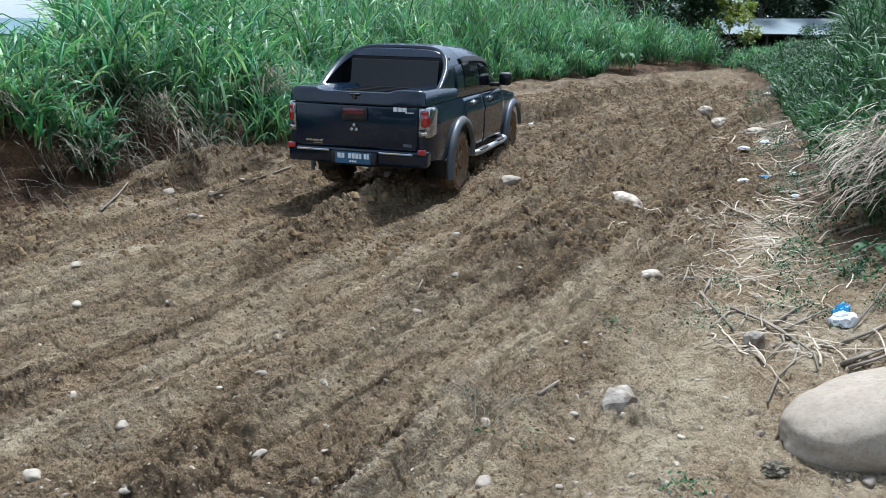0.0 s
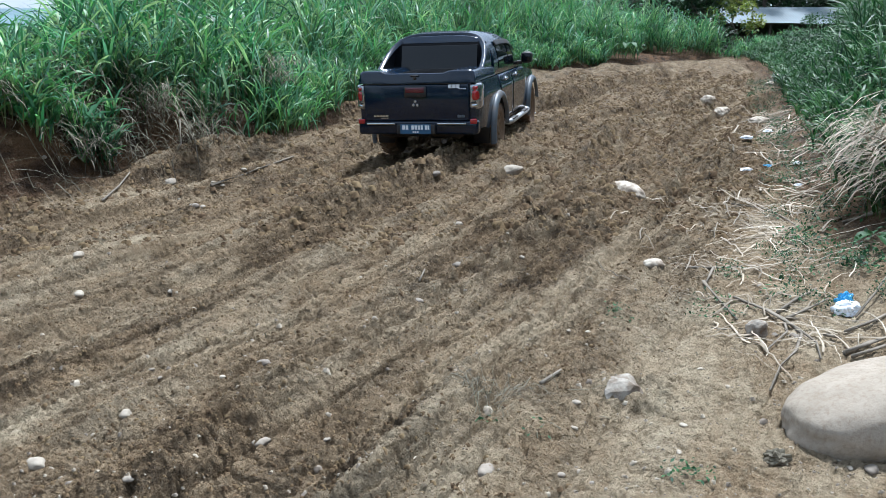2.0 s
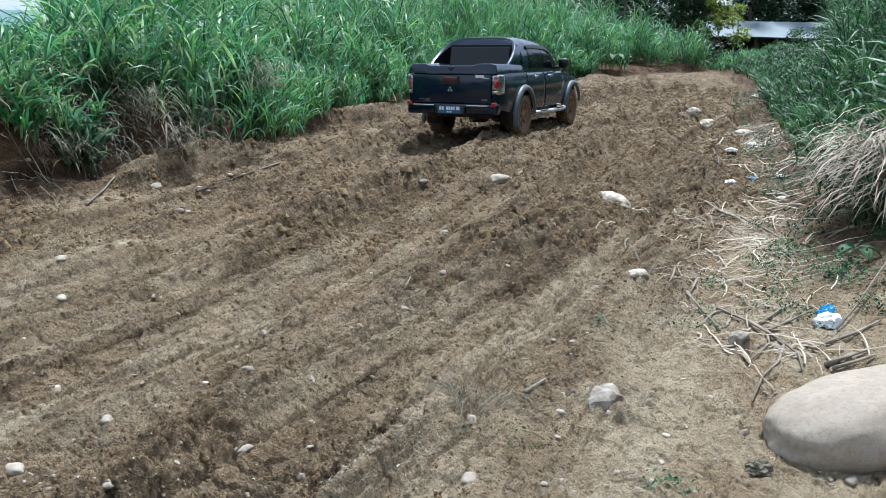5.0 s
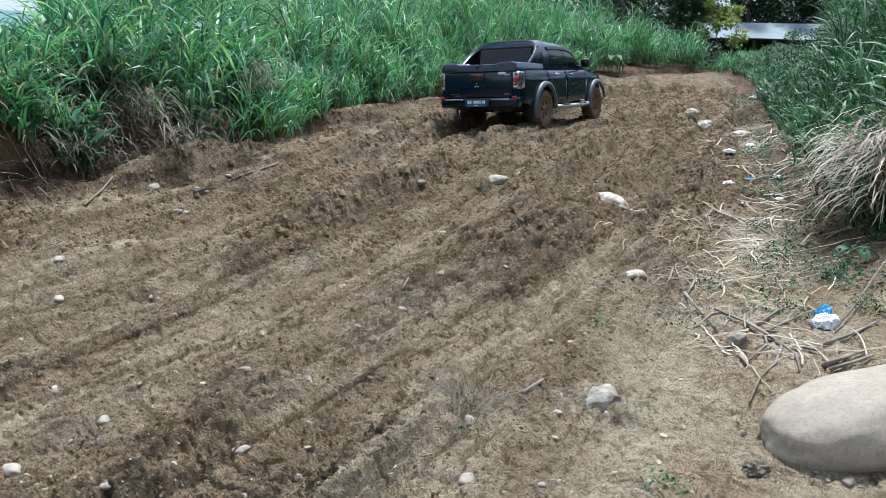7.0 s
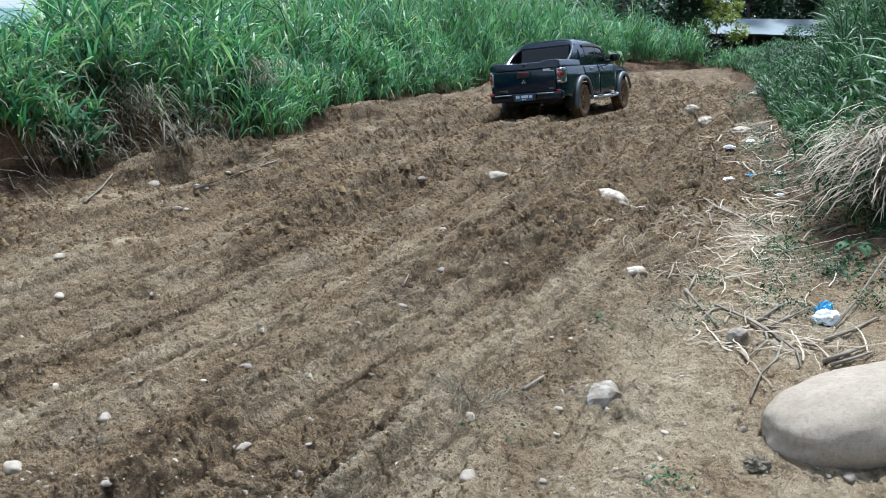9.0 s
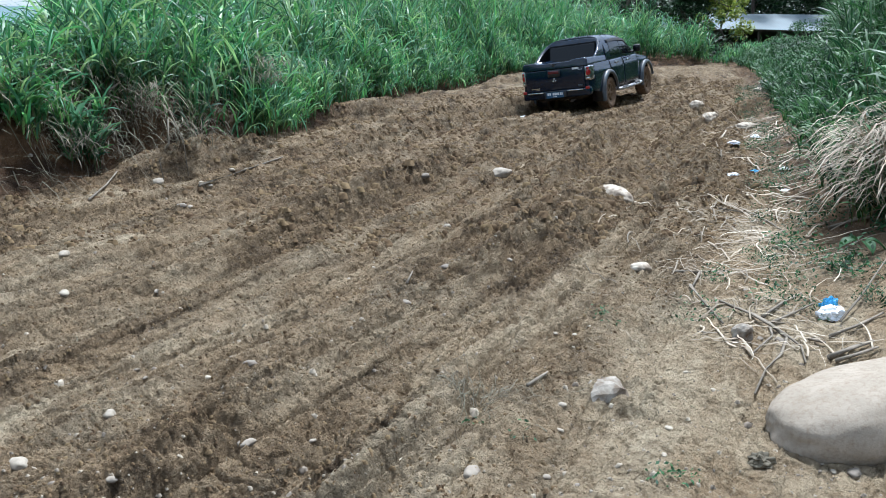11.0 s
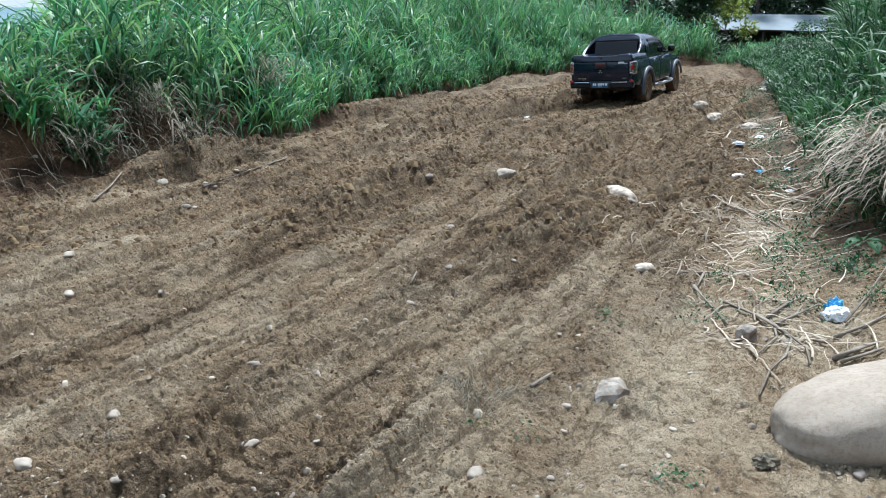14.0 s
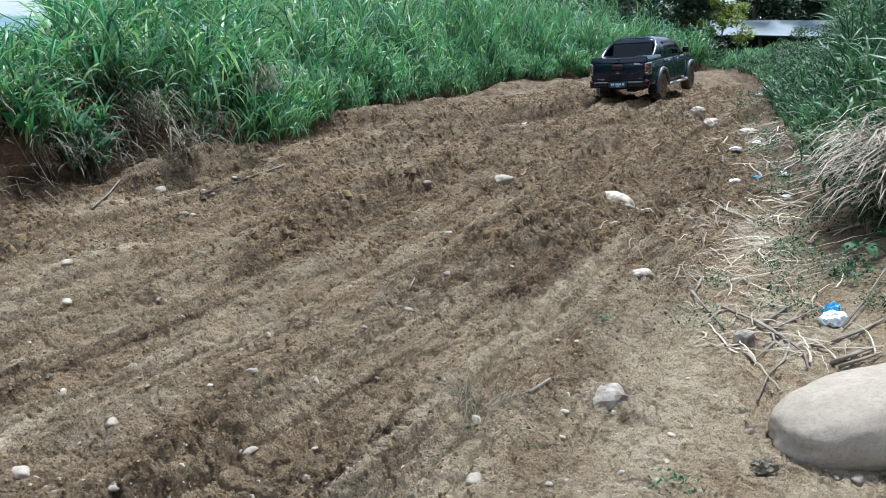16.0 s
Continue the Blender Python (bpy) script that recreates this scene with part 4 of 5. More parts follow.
MORE_PEBBLES = ((0.65, 3.64, 0.03), (0.88, 4.62, 0.02), (2.09, 4.75, 0.035), (2.19, 4.69, 0.04), (0.61, 3.41, 0.02), (0.49, 3.03, 0.025), (0.62, 3.01, 0.02), (-1.82, 5.43, 0.03), (-2.13, 5.88, 0.04), (-2.36, 4.73, 0.03), (-1.25, 4.10, 0.025), (-0.59, 3.58, 0.022), (-0.14, 3.12, 0.024), (-4.72, 9.33, 0.05), (-2.64, 10.36, 0.05), (-2.90, 9.78, 0.06), (-2.50, 10.60, 0.05), (-2.79, 9.83, 0.05), (-2.69, 8.66, 0.05), (1.52, 3.95, 0.02), (1.43, 4.15, 0.02), (2.35, 5.69, 0.03), (1.05, 3.22, 0.02))
for i, (x, y, r) in enumerate(PEBBLES + MORE_PEBBLES):
    tagged(stone("pebble", x, y, r * 0.9, r * 0.62, r * 0.42, SMALL_STONE, "small pale pebble pressed into the mud", 37 * i, 0.47, 40 + i, 0.2, 3, cat="pebble"), group="loose pebbles")
stone("stone", 1.95, 4.69, 0.062, 0.05, 0.06, GREY_ROCK, "small grey stone among dry stalks", 0, 0.25, 70, 0.25, 3, 0, 3.0)


def scatter_stones(name, n, seed, mat, label, cat, pick, size):
    """Many small stones or clods, each a squashed eight-sided lump."""
    rng = np.random.default_rng(seed)
    base = np.array([(1, 0, 0), (0, 1, 0), (-1, 0, 0), (0, -1, 0)], float)
    x, y, r = pick(rng, n, size)
    n = len(x)
    z = ground_height(x, y)
    ang = rng.uniform(0, 6.28, n)
    vs = []
    for lev, (rad, up) in enumerate(((1.05, -0.5), (0.66, 0.32))):
        for k in range(5):
            a = ang + 2 * math.pi * k / 5 + lev * 0.5
            rr = r * rad * rng.uniform(0.7, 1.25, n)
            vs.append(np.stack([x + rr * np.cos(a), y + rr * np.sin(a) * 0.8, z + r * up * rng.uniform(0.8, 1.2, n)], 1))
    v = np.stack(vs, 1)
    quads = [(k, (k + 1) % 5, 5 + (k + 1) % 5, 5 + k) for k in range(5)]
    top = v[:, 5:10].mean(1, keepdims=True) + np.array([0, 0, 1.0]) * (r * 0.12)[:, None, None]
    v = np.concatenate([v, top], 1)
    quads += [(5, 6, 7, 10), (7, 8, 9, 10)]
    q = np.array(quads)
    f = (q[None] + 11 * np.arange(n)[:, None, None]).reshape(-1, 4)
    ob = sheet(name, v.reshape(-1, 3), f, mat, smooth=False)
    return tagged(ob, label, cat, kind="stuff")


def pick_gravel(rng, n, size):
    y = 2.6 + 14 * rng.random(n) ** 1.6
    x = rng.uniform(-0.62, 0.62, n) * y + rng.normal(0, 0.3, n)
    keep = (x < edge_at(RIGHT_EDGE, y) + 0.6) & (x > edge_at(LEFT_EDGE, y) - 0.2) & (fbm(x * 0.8, y * 0.8, 300) > rng.uniform(0.25, 0.7, n))
    return x[keep], y[keep], (size * np.exp(rng.normal(0, 0.5, n)))[keep]


def pick_clods(rng, n, size):
    y = 2.6 + 9 * rng.random(n) ** 1.3
    x = rng.uniform(-0.6, 0.6, n) * y
    keep = (x < edge_at(RIGHT_EDGE, y)) & (x > edge_at(LEFT_EDGE, y) - 0.3)
    x, y = x[keep], y[keep]
    _, churn, _ = ground_height(x, y, True)
    k = churn > rng.uniform(0.15, 0.9, len(x))
    x, y = x[k], y[k]
    return x, y, np.minimum(size * np.exp(rng.normal(0, 0.55, len(x))), 2.2 * size)


scatter_stones("gravel", 5200, 5, PEBBLE, "scattered small gravel on the mud", "gravel", pick_gravel, 0.008)
scatter_stones("mud_clods", 30000, 6, CLOD, "loose dark clods of churned mud", "clods", pick_clods, 0.008)


def pick_upper_clods(rng, n, size):
    y = 7 + 24 * rng.random(n) ** 1.4
    x = drive_x(y) + rng.uniform(-4.5, 5, n)
    keep = (x < edge_at(RIGHT_EDGE, y) - 0.3) & (x > edge_at(LEFT_EDGE, y) + 0.1)
    x, y = x[keep], y[keep]
    _, churn, _ = ground_height(x, y, True)
    k = churn > rng.uniform(0.2, 0.8, len(x))
    x, y = x[k], y[k]
    return x, y, np.clip(size * (0.8 + 0.03 * y) * np.exp(rng.normal(0, 0.55, len(x))), 0.4 * size, 2.8 * size)


scatter_stones("mud_clods", 24000, 8, CLOD, "thick clods of wet mud thrown up by wheels", "clods", pick_upper_clods, 0.024)


# ---- plants ----
def blades(base, heading, length, width, lean0, lean1, segs=4, twist=None):
    """Arching tapered leaves: arrays of corners and faces."""
    n = len(base)
    hd = np.stack([np.cos(heading), np.sin(heading), np.zeros(n)], 1)
    side = np.stack([-np.sin(heading), np.cos(heading), np.zeros(n)], 1)
    if twist is not None:
        side = side * np.cos(twist)[:, None] + np.array([0, 0, 1.0]) * np.sin(twist)[:, None]
    p = base.copy()
    rows = []
    for k in range(segs + 1):
        t = k / segs
        w = width * (0.55 + 1.8 * t) * (1 - t) ** 0.8 + 0.0008 if segs > 2 else width * (1 - t) + 0.001
        rows.append(np.stack([p - side * w[:, None] / 2, p + side * w[:, None] / 2], 1))
        th = lean0 + (lean1 - lean0) * (t + 0.5 / segs) ** 1.2
        p = p + (hd * np.sin(th)[:, None] + np.array([0, 0, 1.0]) * np.cos(th)[:, None]) * (length / segs)[:, None]
    v = np.stack(rows, 1).reshape(n, -1, 3)
    q = np.array([(2 * k, 2 * k + 1, 2 * k + 3, 2 * k + 2) for k in range(segs)])
    return v.reshape(-1, 3), (q[None] + v.shape[1] * np.arange(n)[:, None, None]).reshape(-1, 4)


def tall_grass(name, label, xs, ys, height, stalks, leaves, rng, leaf_len=0.75, leaf_w=0.026, mat=None, lean_out=None, segs=4):
    """Clumps of tall cane-like grass: leaning stems, each with alternate arching leaves."""
    n = len(xs)
    zs = ground_height(xs, ys)
    c = np.repeat(np.arange(n), stalks)
    m = len(c)
    sx, sy = xs[c] + rng.normal(0, 0.13, m), ys[c] + rng.normal(0, 0.13, m)
    sz = zs[c] - 0.05
    hgt = height[c] * rng.uniform(0.55, 1.12, m)
    sh, sl = rng.uniform(0, 2 * math.pi, m), np.abs(rng.normal(0.0, 0.16, m))
    if lean_out is not None:
        sh = np.where(rng.random(m) < 0.6, lean_out[c] + rng.normal(0, 0.7, m), sh)
        sl = sl + rng.uniform(0.0, 0.18, m)
    stem = blades(np.stack([sx, sy, sz], 1), sh, hgt, np.full(m, 0.016), sl * 0.6, sl * 1.8, 3)
    s = np.repeat(np.arange(m), leaves)
    k = len(s)
    f = rng.uniform(0.12, 1.0, k)
    th = sl[s] * (0.6 + 0.6 * f)
    base = np.stack([sx[s] + np.cos(sh[s]) * np.sin(th) * hgt[s] * f, sy[s] + np.sin(sh[s]) * np.sin(th) * hgt[s] * f, sz[s] + np.cos(th) * hgt[s] * f], 1)
    head = rng.uniform(0, 2 * math.pi, k)
    leaf = blades(base, head, leaf_len * rng.uniform(0.55, 1.3, k) * np.clip(height[c][s] / 1.6, 0.45, 1.25), leaf_w * rng.uniform(0.6, 1.35, k),
                  rng.uniform(0.1, 0.5, k), rng.uniform(0.9, 2.3, k), segs, rng.normal(0, 0.5, k))
    ob = sheet(name, leaf[0], leaf[1], mat or GRASS)
    tagged(ob, label, "grass", kind="stuff")
    st = sheet(name + "_stems", stem[0], stem[1], GRASS_STEM)
    tagged(st, "thin stems of tall grass", "grass", kind="stuff")
    return ob


def grass_left():
    rng = np.random.default_rng(11)
    # band near the edge of the track
    n = 1250
    y = 5 + 36 * rng.random(n) ** 1.35
    d = 0.35 + 5.5 * rng.random(n) ** 1.7
    x = edge_at(LEFT_EDGE, y) - d
    keep = fbm(x * 0.9, y * 0.9, 400) + 0.04 * d > 0.42
    x, y, d = x[keep], y[keep], d[keep]
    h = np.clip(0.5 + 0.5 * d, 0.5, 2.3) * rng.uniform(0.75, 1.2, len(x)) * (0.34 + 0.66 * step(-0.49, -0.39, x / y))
    h = h * (1 + 0.1 * step(16, 26, y)) * (0.55 + 0.95 * step(0.3, 0.7, fbm(x * 0.7, y * 0.7, 405)))
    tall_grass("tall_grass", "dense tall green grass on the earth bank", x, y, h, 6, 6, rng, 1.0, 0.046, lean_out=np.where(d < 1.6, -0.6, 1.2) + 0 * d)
    # low overhanging tufts along the cut
    n = 560
    y = 7.5 + 27 * rng.random(n) ** 1.4
    d = rng.uniform(-0.05, 1.6, n) + 0.6 * step(14, 11, y)
    x = edge_at(LEFT_EDGE, y) - d
    tall_grass("grass_tufts", "bright green grass tufts overhanging the earth cut", x, y, rng.uniform(0.5, 1.0, n), 6, 5, rng, 1.0, 0.032, lean_out=np.full(n, -0.8))
    # deep field behind
    n = 700
    y = 12 + 36 * rng.random(n)
    x = edge_at(LEFT_EDGE, y) - 3.5 - 13 * rng.random(n) ** 1.2
    h = rng.uniform(2.0, 3.0, n) * (0.2 + 0.8 * step(-0.48, -0.40, x / y)) * (0.6 + 0.7 * step(0.3, 0.7, fbm(x * 0.5, y * 0.5, 406)))
    tall_grass("tall_grass", "field of tall green grass behind the bank", x, y, h, 6, 8, rng, 1.0, 0.042, segs=3)
    # dry skirt of dead leaves hanging over the cut
    n = 480
    y = 7 + 9 * rng.random(n)
    d = rng.uniform(0.15, 1.9, n)
    x = edge_at(LEFT_EDGE, y) - d
    keep = fbm(x * 1.3, y * 1.3, 420) > 0.47
    x, y = x[keep], y[keep]
    reps = 9
    X, Y = np.repeat(x, reps) + rng.normal(0, 0.07, len(x) * reps), np.repeat(y, reps) + rng.normal(0, 0.07, len(x) * reps)
    v, f = blades(np.stack([X, Y, ground_height(X, Y) + rng.uniform(0.05, 0.55, len(X))], 1), rng.normal(-0.7, 0.9, len(X)), rng.uniform(0.25, 0.75, len(X)),
                  rng.uniform(0.006, 0.018, len(X)), rng.uniform(0.4, 1.3, len(X)), rng.uniform(2.0, 3.0, len(X)))
    tagged(sheet("dead_grass", v, f, DRY_LEAF), "withered grass leaves hanging over the earth bank", "grass", kind="stuff")


def dead_brush(x, y, z, r, n, seed, label):
    """A tangle of thin withered stems caught in the grass of the bank."""
    rng = np.random.default_rng(seed)
    p = np.stack([x + rng.normal(0, 0.45 * r, n), y + rng.normal(0, 0.35 * r, n), z + rng.uniform(-0.5, 0.45, n) * r], 1)
    v, f = blades(p, rng.uniform(0, 6.28, n), rng.uniform(0.3, 1.0, n) * r, rng.uniform(0.006, 0.016, n), rng.uniform(0.3, 1.6, n), rng.uniform(1.2, 2.8, n), 5)
    tagged(sheet("dead_brush", v, f, DRY_LEAF), label, "brush", kind="stuff")


dead_brush(-2.55, 12.6, 1.2, 0.4, 220, 51, "grey-brown tangle of dead grass on the bank")
dead_brush(-3.95, 11.2, 0.9, 0.4, 240, 52, "dark tangle of dead stems in a hollow of the bank")
dead_brush(-3.35, 11.0, 0.45, 0.4, 200, 53, "wispy grey dead stems hanging over the earth cut")
dead_brush(-4.9, 10.9, 1.1, 0.35, 120, 54, "withered pale grass leaves caught in the bank")
dead_brush(-4.4, 9.6, 0.5, 0.3, 120, 55, "pale withered roots hanging over the earth cut")


def grass_far():
    rng = np.random.default_rng(12)
    n = 800
    x = rng.uniform(2, 34, n)
    y = rng.uniform(45, 57, n)
    y = np.where(rng.random(n) < 0.35, rng.uniform(43.5, 48, n), y)
    keep = (x < edge_at(LEFT_EDGE, y) - 0.3) | (x > edge_at(RIGHT_EDGE, y)) | (y > 46.5)
    x, y = x[keep], y[keep]
    h = np.where(x > 15.5, rng.uniform(0.35, 0.95, len(x)), rng.uniform(1.0, 2.1, len(x)))
    tall_grass("tall_grass", "green grass at the top of the track", x, y, h, 6, 7, rng, 0.8, 0.045, segs=3)


def grass_right():
    rng = np.random.default_rng(13)
    n = 760
    y = 6.8 + 39 * rng.random(n) ** 1.35
    d = 0.6 + 4.5 * rng.random(n) ** 1.3
    x = edge_at(RIGHT_EDGE, y) + d
    h = np.clip(0.4 + 0.75 * (d - 0.6), 0.4, 2.4) * rng.uniform(0.7, 1.15, n) * (0.35 + 0.65 * step(0.47, 0.52, x / y))
    # the slope's shade is put into the leaf colour here
    tall_grass("tall_grass", "tall green grass on the shaded roadside slope", x, y, h, 7, 7, rng, 0.95, 0.034, GRASS_SHADED, lean_out=np.full(n, math.pi))
    # dry fans of dead leaves drooping towards the track
    n = 24
    y = rng.uniform(6.5, 8.4, n)
    x = edge_at(RIGHT_EDGE, y) + rng.uniform(0.55, 1.3, n)
    reps = 22
    X, Y = np.repeat(x, reps) + rng.normal(0, 0.05, n * reps), np.repeat(y, reps) + rng.normal(0, 0.05, n * reps)
    v, f = blades(np.stack([X, Y, ground_height(X, Y) + rng.uniform(0.15, 0.75, len(X))], 1), rng.normal(3.7, 0.5, len(X)), rng.uniform(0.35, 1.0, len(X)),
                  rng.uniform(0.006, 0.02, len(X)), rng.uniform(0.4, 1.2, len(X)), rng.uniform(1.9, 2.9, len(X)))
    tagged(sheet("dead_grass", v, f, STRAW), "straw-coloured dead grass drooping from the roadside slope", "grass", kind="stuff")


def leaf_cloud(name, label, centres, radii, count, size, mat, rng, cat="foliage", parent=None, kind="stuff", flat=0.6):
    """Leaves strewn through many overlapping clumps; each leaf is a folded diamond."""
    k = rng.integers(0, len(centres), count)
    d = rng.normal(0, 1, (count, 3))
    d /= np.linalg.norm(d, axis=1, keepdims=True)
    c = centres[k] + d * (radii[k] * rng.random(count) ** 0.4)[:, None] * np.array([1, 1, 0.8])
    a = rng.uniform(0, 2 * math.pi, count)
    tip = np.stack([np.cos(a), np.sin(a), rng.normal(-0.25, flat, count)], 1)
    tip /= np.linalg.norm(tip, axis=1, keepdims=True)
    sd = np.cross(tip, rng.normal(0, 0.4, (count, 3)) + np.array([0, 0, 1.0]))
    sd /= np.linalg.norm(sd, axis=1, keepdims=True) + 1e-6
    s = (size * rng.uniform(0.6, 1.4, count))[:, None]
    v = np.stack([c, c + tip * s * 0.5 + sd * s * 0.26, c + tip * s + np.array([0, 0, -0.08]) * s, c + tip * s * 0.5 - sd * s * 0.26], 1)
    ob = sheet(name, v.reshape(-1, 3), np.arange(4 * count).reshape(-1, 4), mat, parent)
    if not parent:
        tagged(ob, label, cat, kind=kind)
    elif label:
        ob["label"] = label
    return ob


def shrubs_right():
    rng = np.random.default_rng(14)
    n = 190
    y = 6.8 + 32 * rng.random(n) ** 1.4
    d = rng.uniform(0.8, 3.4, n)
    x = edge_at(RIGHT_EDGE, y) + d
    c = np.stack([x, y, ground_height(x, y) + rng.uniform(0.1, 0.9, n) * np.clip(d - 0.5, 0.3, 2.2)], 1)
    leaf_cloud("shrub_leaves", "dense low broad-leaved shrubs on the roadside slope", c, rng.uniform(0.25, 0.55, n), 26000, 0.085, SHRUB, rng, "shrub")
    n = 120
    y = rng.uniform(16, 46, n)
    x = np.maximum(edge_at(RIGHT_EDGE, y) + 2.6, 0.535 * y + 0.4) + rng.uniform(0, 4, n)
    c = np.stack([x, y, ground_height(x, y) + rng.uniform(0.8, 3.6, n)], 1)
    leaf_cloud("shrub_leaves", "tall dark green bushes above the roadside slope", c, rng.uniform(0.6, 1.2, n), 26000, 0.17, SHRUB, rng, "shrub")
    # low weeds between the stalks
    n = 170
    y = rng.uniform(4.8, 26, n)
    x = edge_at(RIGHT_EDGE, y) + rng.uniform(-0.4, 1.0, n)
    c = np.stack([x, y, ground_height(x, y) + 0.04], 1)
    leaf_cloud("weeds", "low green weeds among the dry stalks", c, rng.uniform(0.1, 0.32, n), 14000, 0.038, SHRUB, rng, "weeds")
    c = np.array([(4.07, 9.81), (3.38, 7.98), (3.73, 8.62), (5.35, 13.49), (2.80, 6.39), (2.70, 5.93), (2.79, 6.56), (3.05, 6.65), (2.62, 5.47), (2.64, 5.21), (1.81, 5.02), (3.04, 5.24), (3.12, 5.17), (2.22, 5.95), (3.20, 6.34), (3.17, 5.90), (5.75, 13.52), (4.57, 9.99), (3.86, 8.14), (5.26, 11.42)])
    c = np.stack([c[:, 0], c[:, 1], ground_height(c[:, 0], c[:, 1]) + 0.03], 1)
    leaf_cloud("weeds", "green weeds growing among dry stalks", c, rng.uniform(0.10, 0.24, len(c)), 4200, 0.022, SHRUB, rng, "weeds")
    c = np.array([(1.04, 3.03), (1.10, 3.03), (0.98, 3.02), (1.14, 4.93), (1.16, 4.79), (1.10, 5.00), (0.41, 3.30), (0.20, 3.39)])
    c = np.stack([c[:, 0], c[:, 1], ground_height(c[:, 0], c[:, 1]) + 0.012], 1)
    leaf_cloud("weeds", "small wilted green weeds on bare soil", c, np.full(len(c), 0.08), 260, 0.022, SHRUB, rng, "weeds", flat=0.2)


grass_left()
grass_far()
grass_right()
shrubs_right()


def big_leaf_plant(x, y, z0, n, size, seed, label):
    """A few broad arching leaves on stems from one root."""
    rng = np.random.default_rng(seed)
    plant = tagged(new("broad_leaf_plant"), label, "plant")
    plant.matrix_basis = Matrix.Translation(spot(x, y, z0))
    for k in range(n):
        a = 2 * math.pi * k / n + rng.uniform(-0.4, 0.4)
        bm = bmesh.new()
        rows = []
        for t in np.linspace(0, 1, 9):
            r = size * (0.25 + 0.9 * t)
            zz = size * (0.7 + 0.5 * t - 0.9 * t * t)
            w = size * 0.30 * (math.sin(math.pi * min(1, t * 0.95 + 0.05)) ** 0.8)
            rows.append([(r * math.cos(a) - u * w * math.sin(a), r * math.sin(a) + u * w * math.cos(a), zz + 0.12 * size * abs(u)) for u in (-1, -0.5, 0, 0.5, 1)])
        bm_grid(bm, np.array(rows))
        part("leaf", bm, SHRUB, plant)
    return plant


big_leaf_plant(3.43, 6.18, 0.0, 4, 0.17, 3, "low plant with broad green leaves beside the track")
big_leaf_plant(9.7, 17.0, 1.2, 6, 0.55, 4, "broad-leaved plant standing among the roadside bushes")
big_leaf_plant(7.6, 34.5, 0.9, 7, 0.5, 5, "dark broad-leaved plant behind the grass")


def tree(height, seed, leaf_mat, label, leaves=2600, leaf=0.24, spread=1.0, bare=0.3):
    rng = np.random.default_rng(seed)
    t = tagged(new("tree"), label, "tree")
    bm = bmesh.new()
    pts = [(0.12 * rng.normal() * k, 0.12 * rng.normal() * k, height * 0.92 * k / 6) for k in range(7)]
    pts[0] = (0, 0, -0.2)
    tube(bm, pts, [0.022 * height * (1 - 0.13 * k) for k in range(7)], 8)
    ends = []
    for k in range(11):
        f = bare + (0.95 - bare) * k / 10
        a = rng.uniform(0, 6.28)
        i = min(5, int(f * 6))
        p = Vector(pts[i]).lerp(Vector(pts[i + 1]), f * 6 - i)
        r = height * 0.26 * spread * (1.15 - f) + 0.4
        e = p + Vector((math.cos(a) * r, math.sin(a) * r, r * 0.55))
        tube(bm, [p, p.lerp(e, 0.5) + Vector((0, 0, 0.08 * r)), e], [0.008 * height * (1.2 - f), 0.005 * height, 0.01], 5)
        ends += [p.lerp(e, 0.6), e]
    part("trunk", bm, BARK, t)
    c = np.array(ends)
    leaf_cloud("crown", "", c, rng.uniform(0.45, 0.95, len(c)) * height * 0.12 * spread, leaves, leaf, leaf_mat, rng, parent=t)
    return t


t1 = tree(9.5, 1, WOODS, "dark green broad-leaved tree at the woods, also added unseen for shade", 3600, 0.3, 1.2, 0.12)
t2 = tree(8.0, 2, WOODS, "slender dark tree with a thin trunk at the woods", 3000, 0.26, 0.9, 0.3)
t1.matrix_basis = pose(-2, 60, 0)
t2.matrix_basis = pose(17.0, 55.5, 0)
for i, (x, y) in enumerate(((4, 58), (9, 61), (13.5, 64), (20, 67), (25, 66), (30, 64), (34, 60), (38, 57), (29, 56), (-8, 58), (16, 68), (23, 69), (32, 69), (40, 66), (6, 66), (-14, 60), (35, 50), (31, 47))):
    copy_thing(t1 if i % 2 == 0 else t2, pose(x, y, 0, 0, 0, 67 * i))
for i, (x, y) in enumerate(((15.9, 53.5), (18.0, 57), (12.2, 54))):
    copy_thing(t2, pose(x, y, 0, 0, 0, 97 * i + 20))
# trees out of view to the right, added to shade the roadside slope
for x, y, a in ((12.5, 14, 10), (15.8, 19.5, 130), (19.5, 25.5, 250), (11, 9.2, 70), (23.5, 32, 190)):
    copy_thing(t1, pose(x, y, 0, 0, 0, a))
ty = tree(4.2, 5, YELLOW_LEAF, "young tree with bright yellow-green leaves beside the shed", 2600, 0.2, 1.2, 0.3)
ty.matrix_basis = pose(18.2, 52.5, 0)


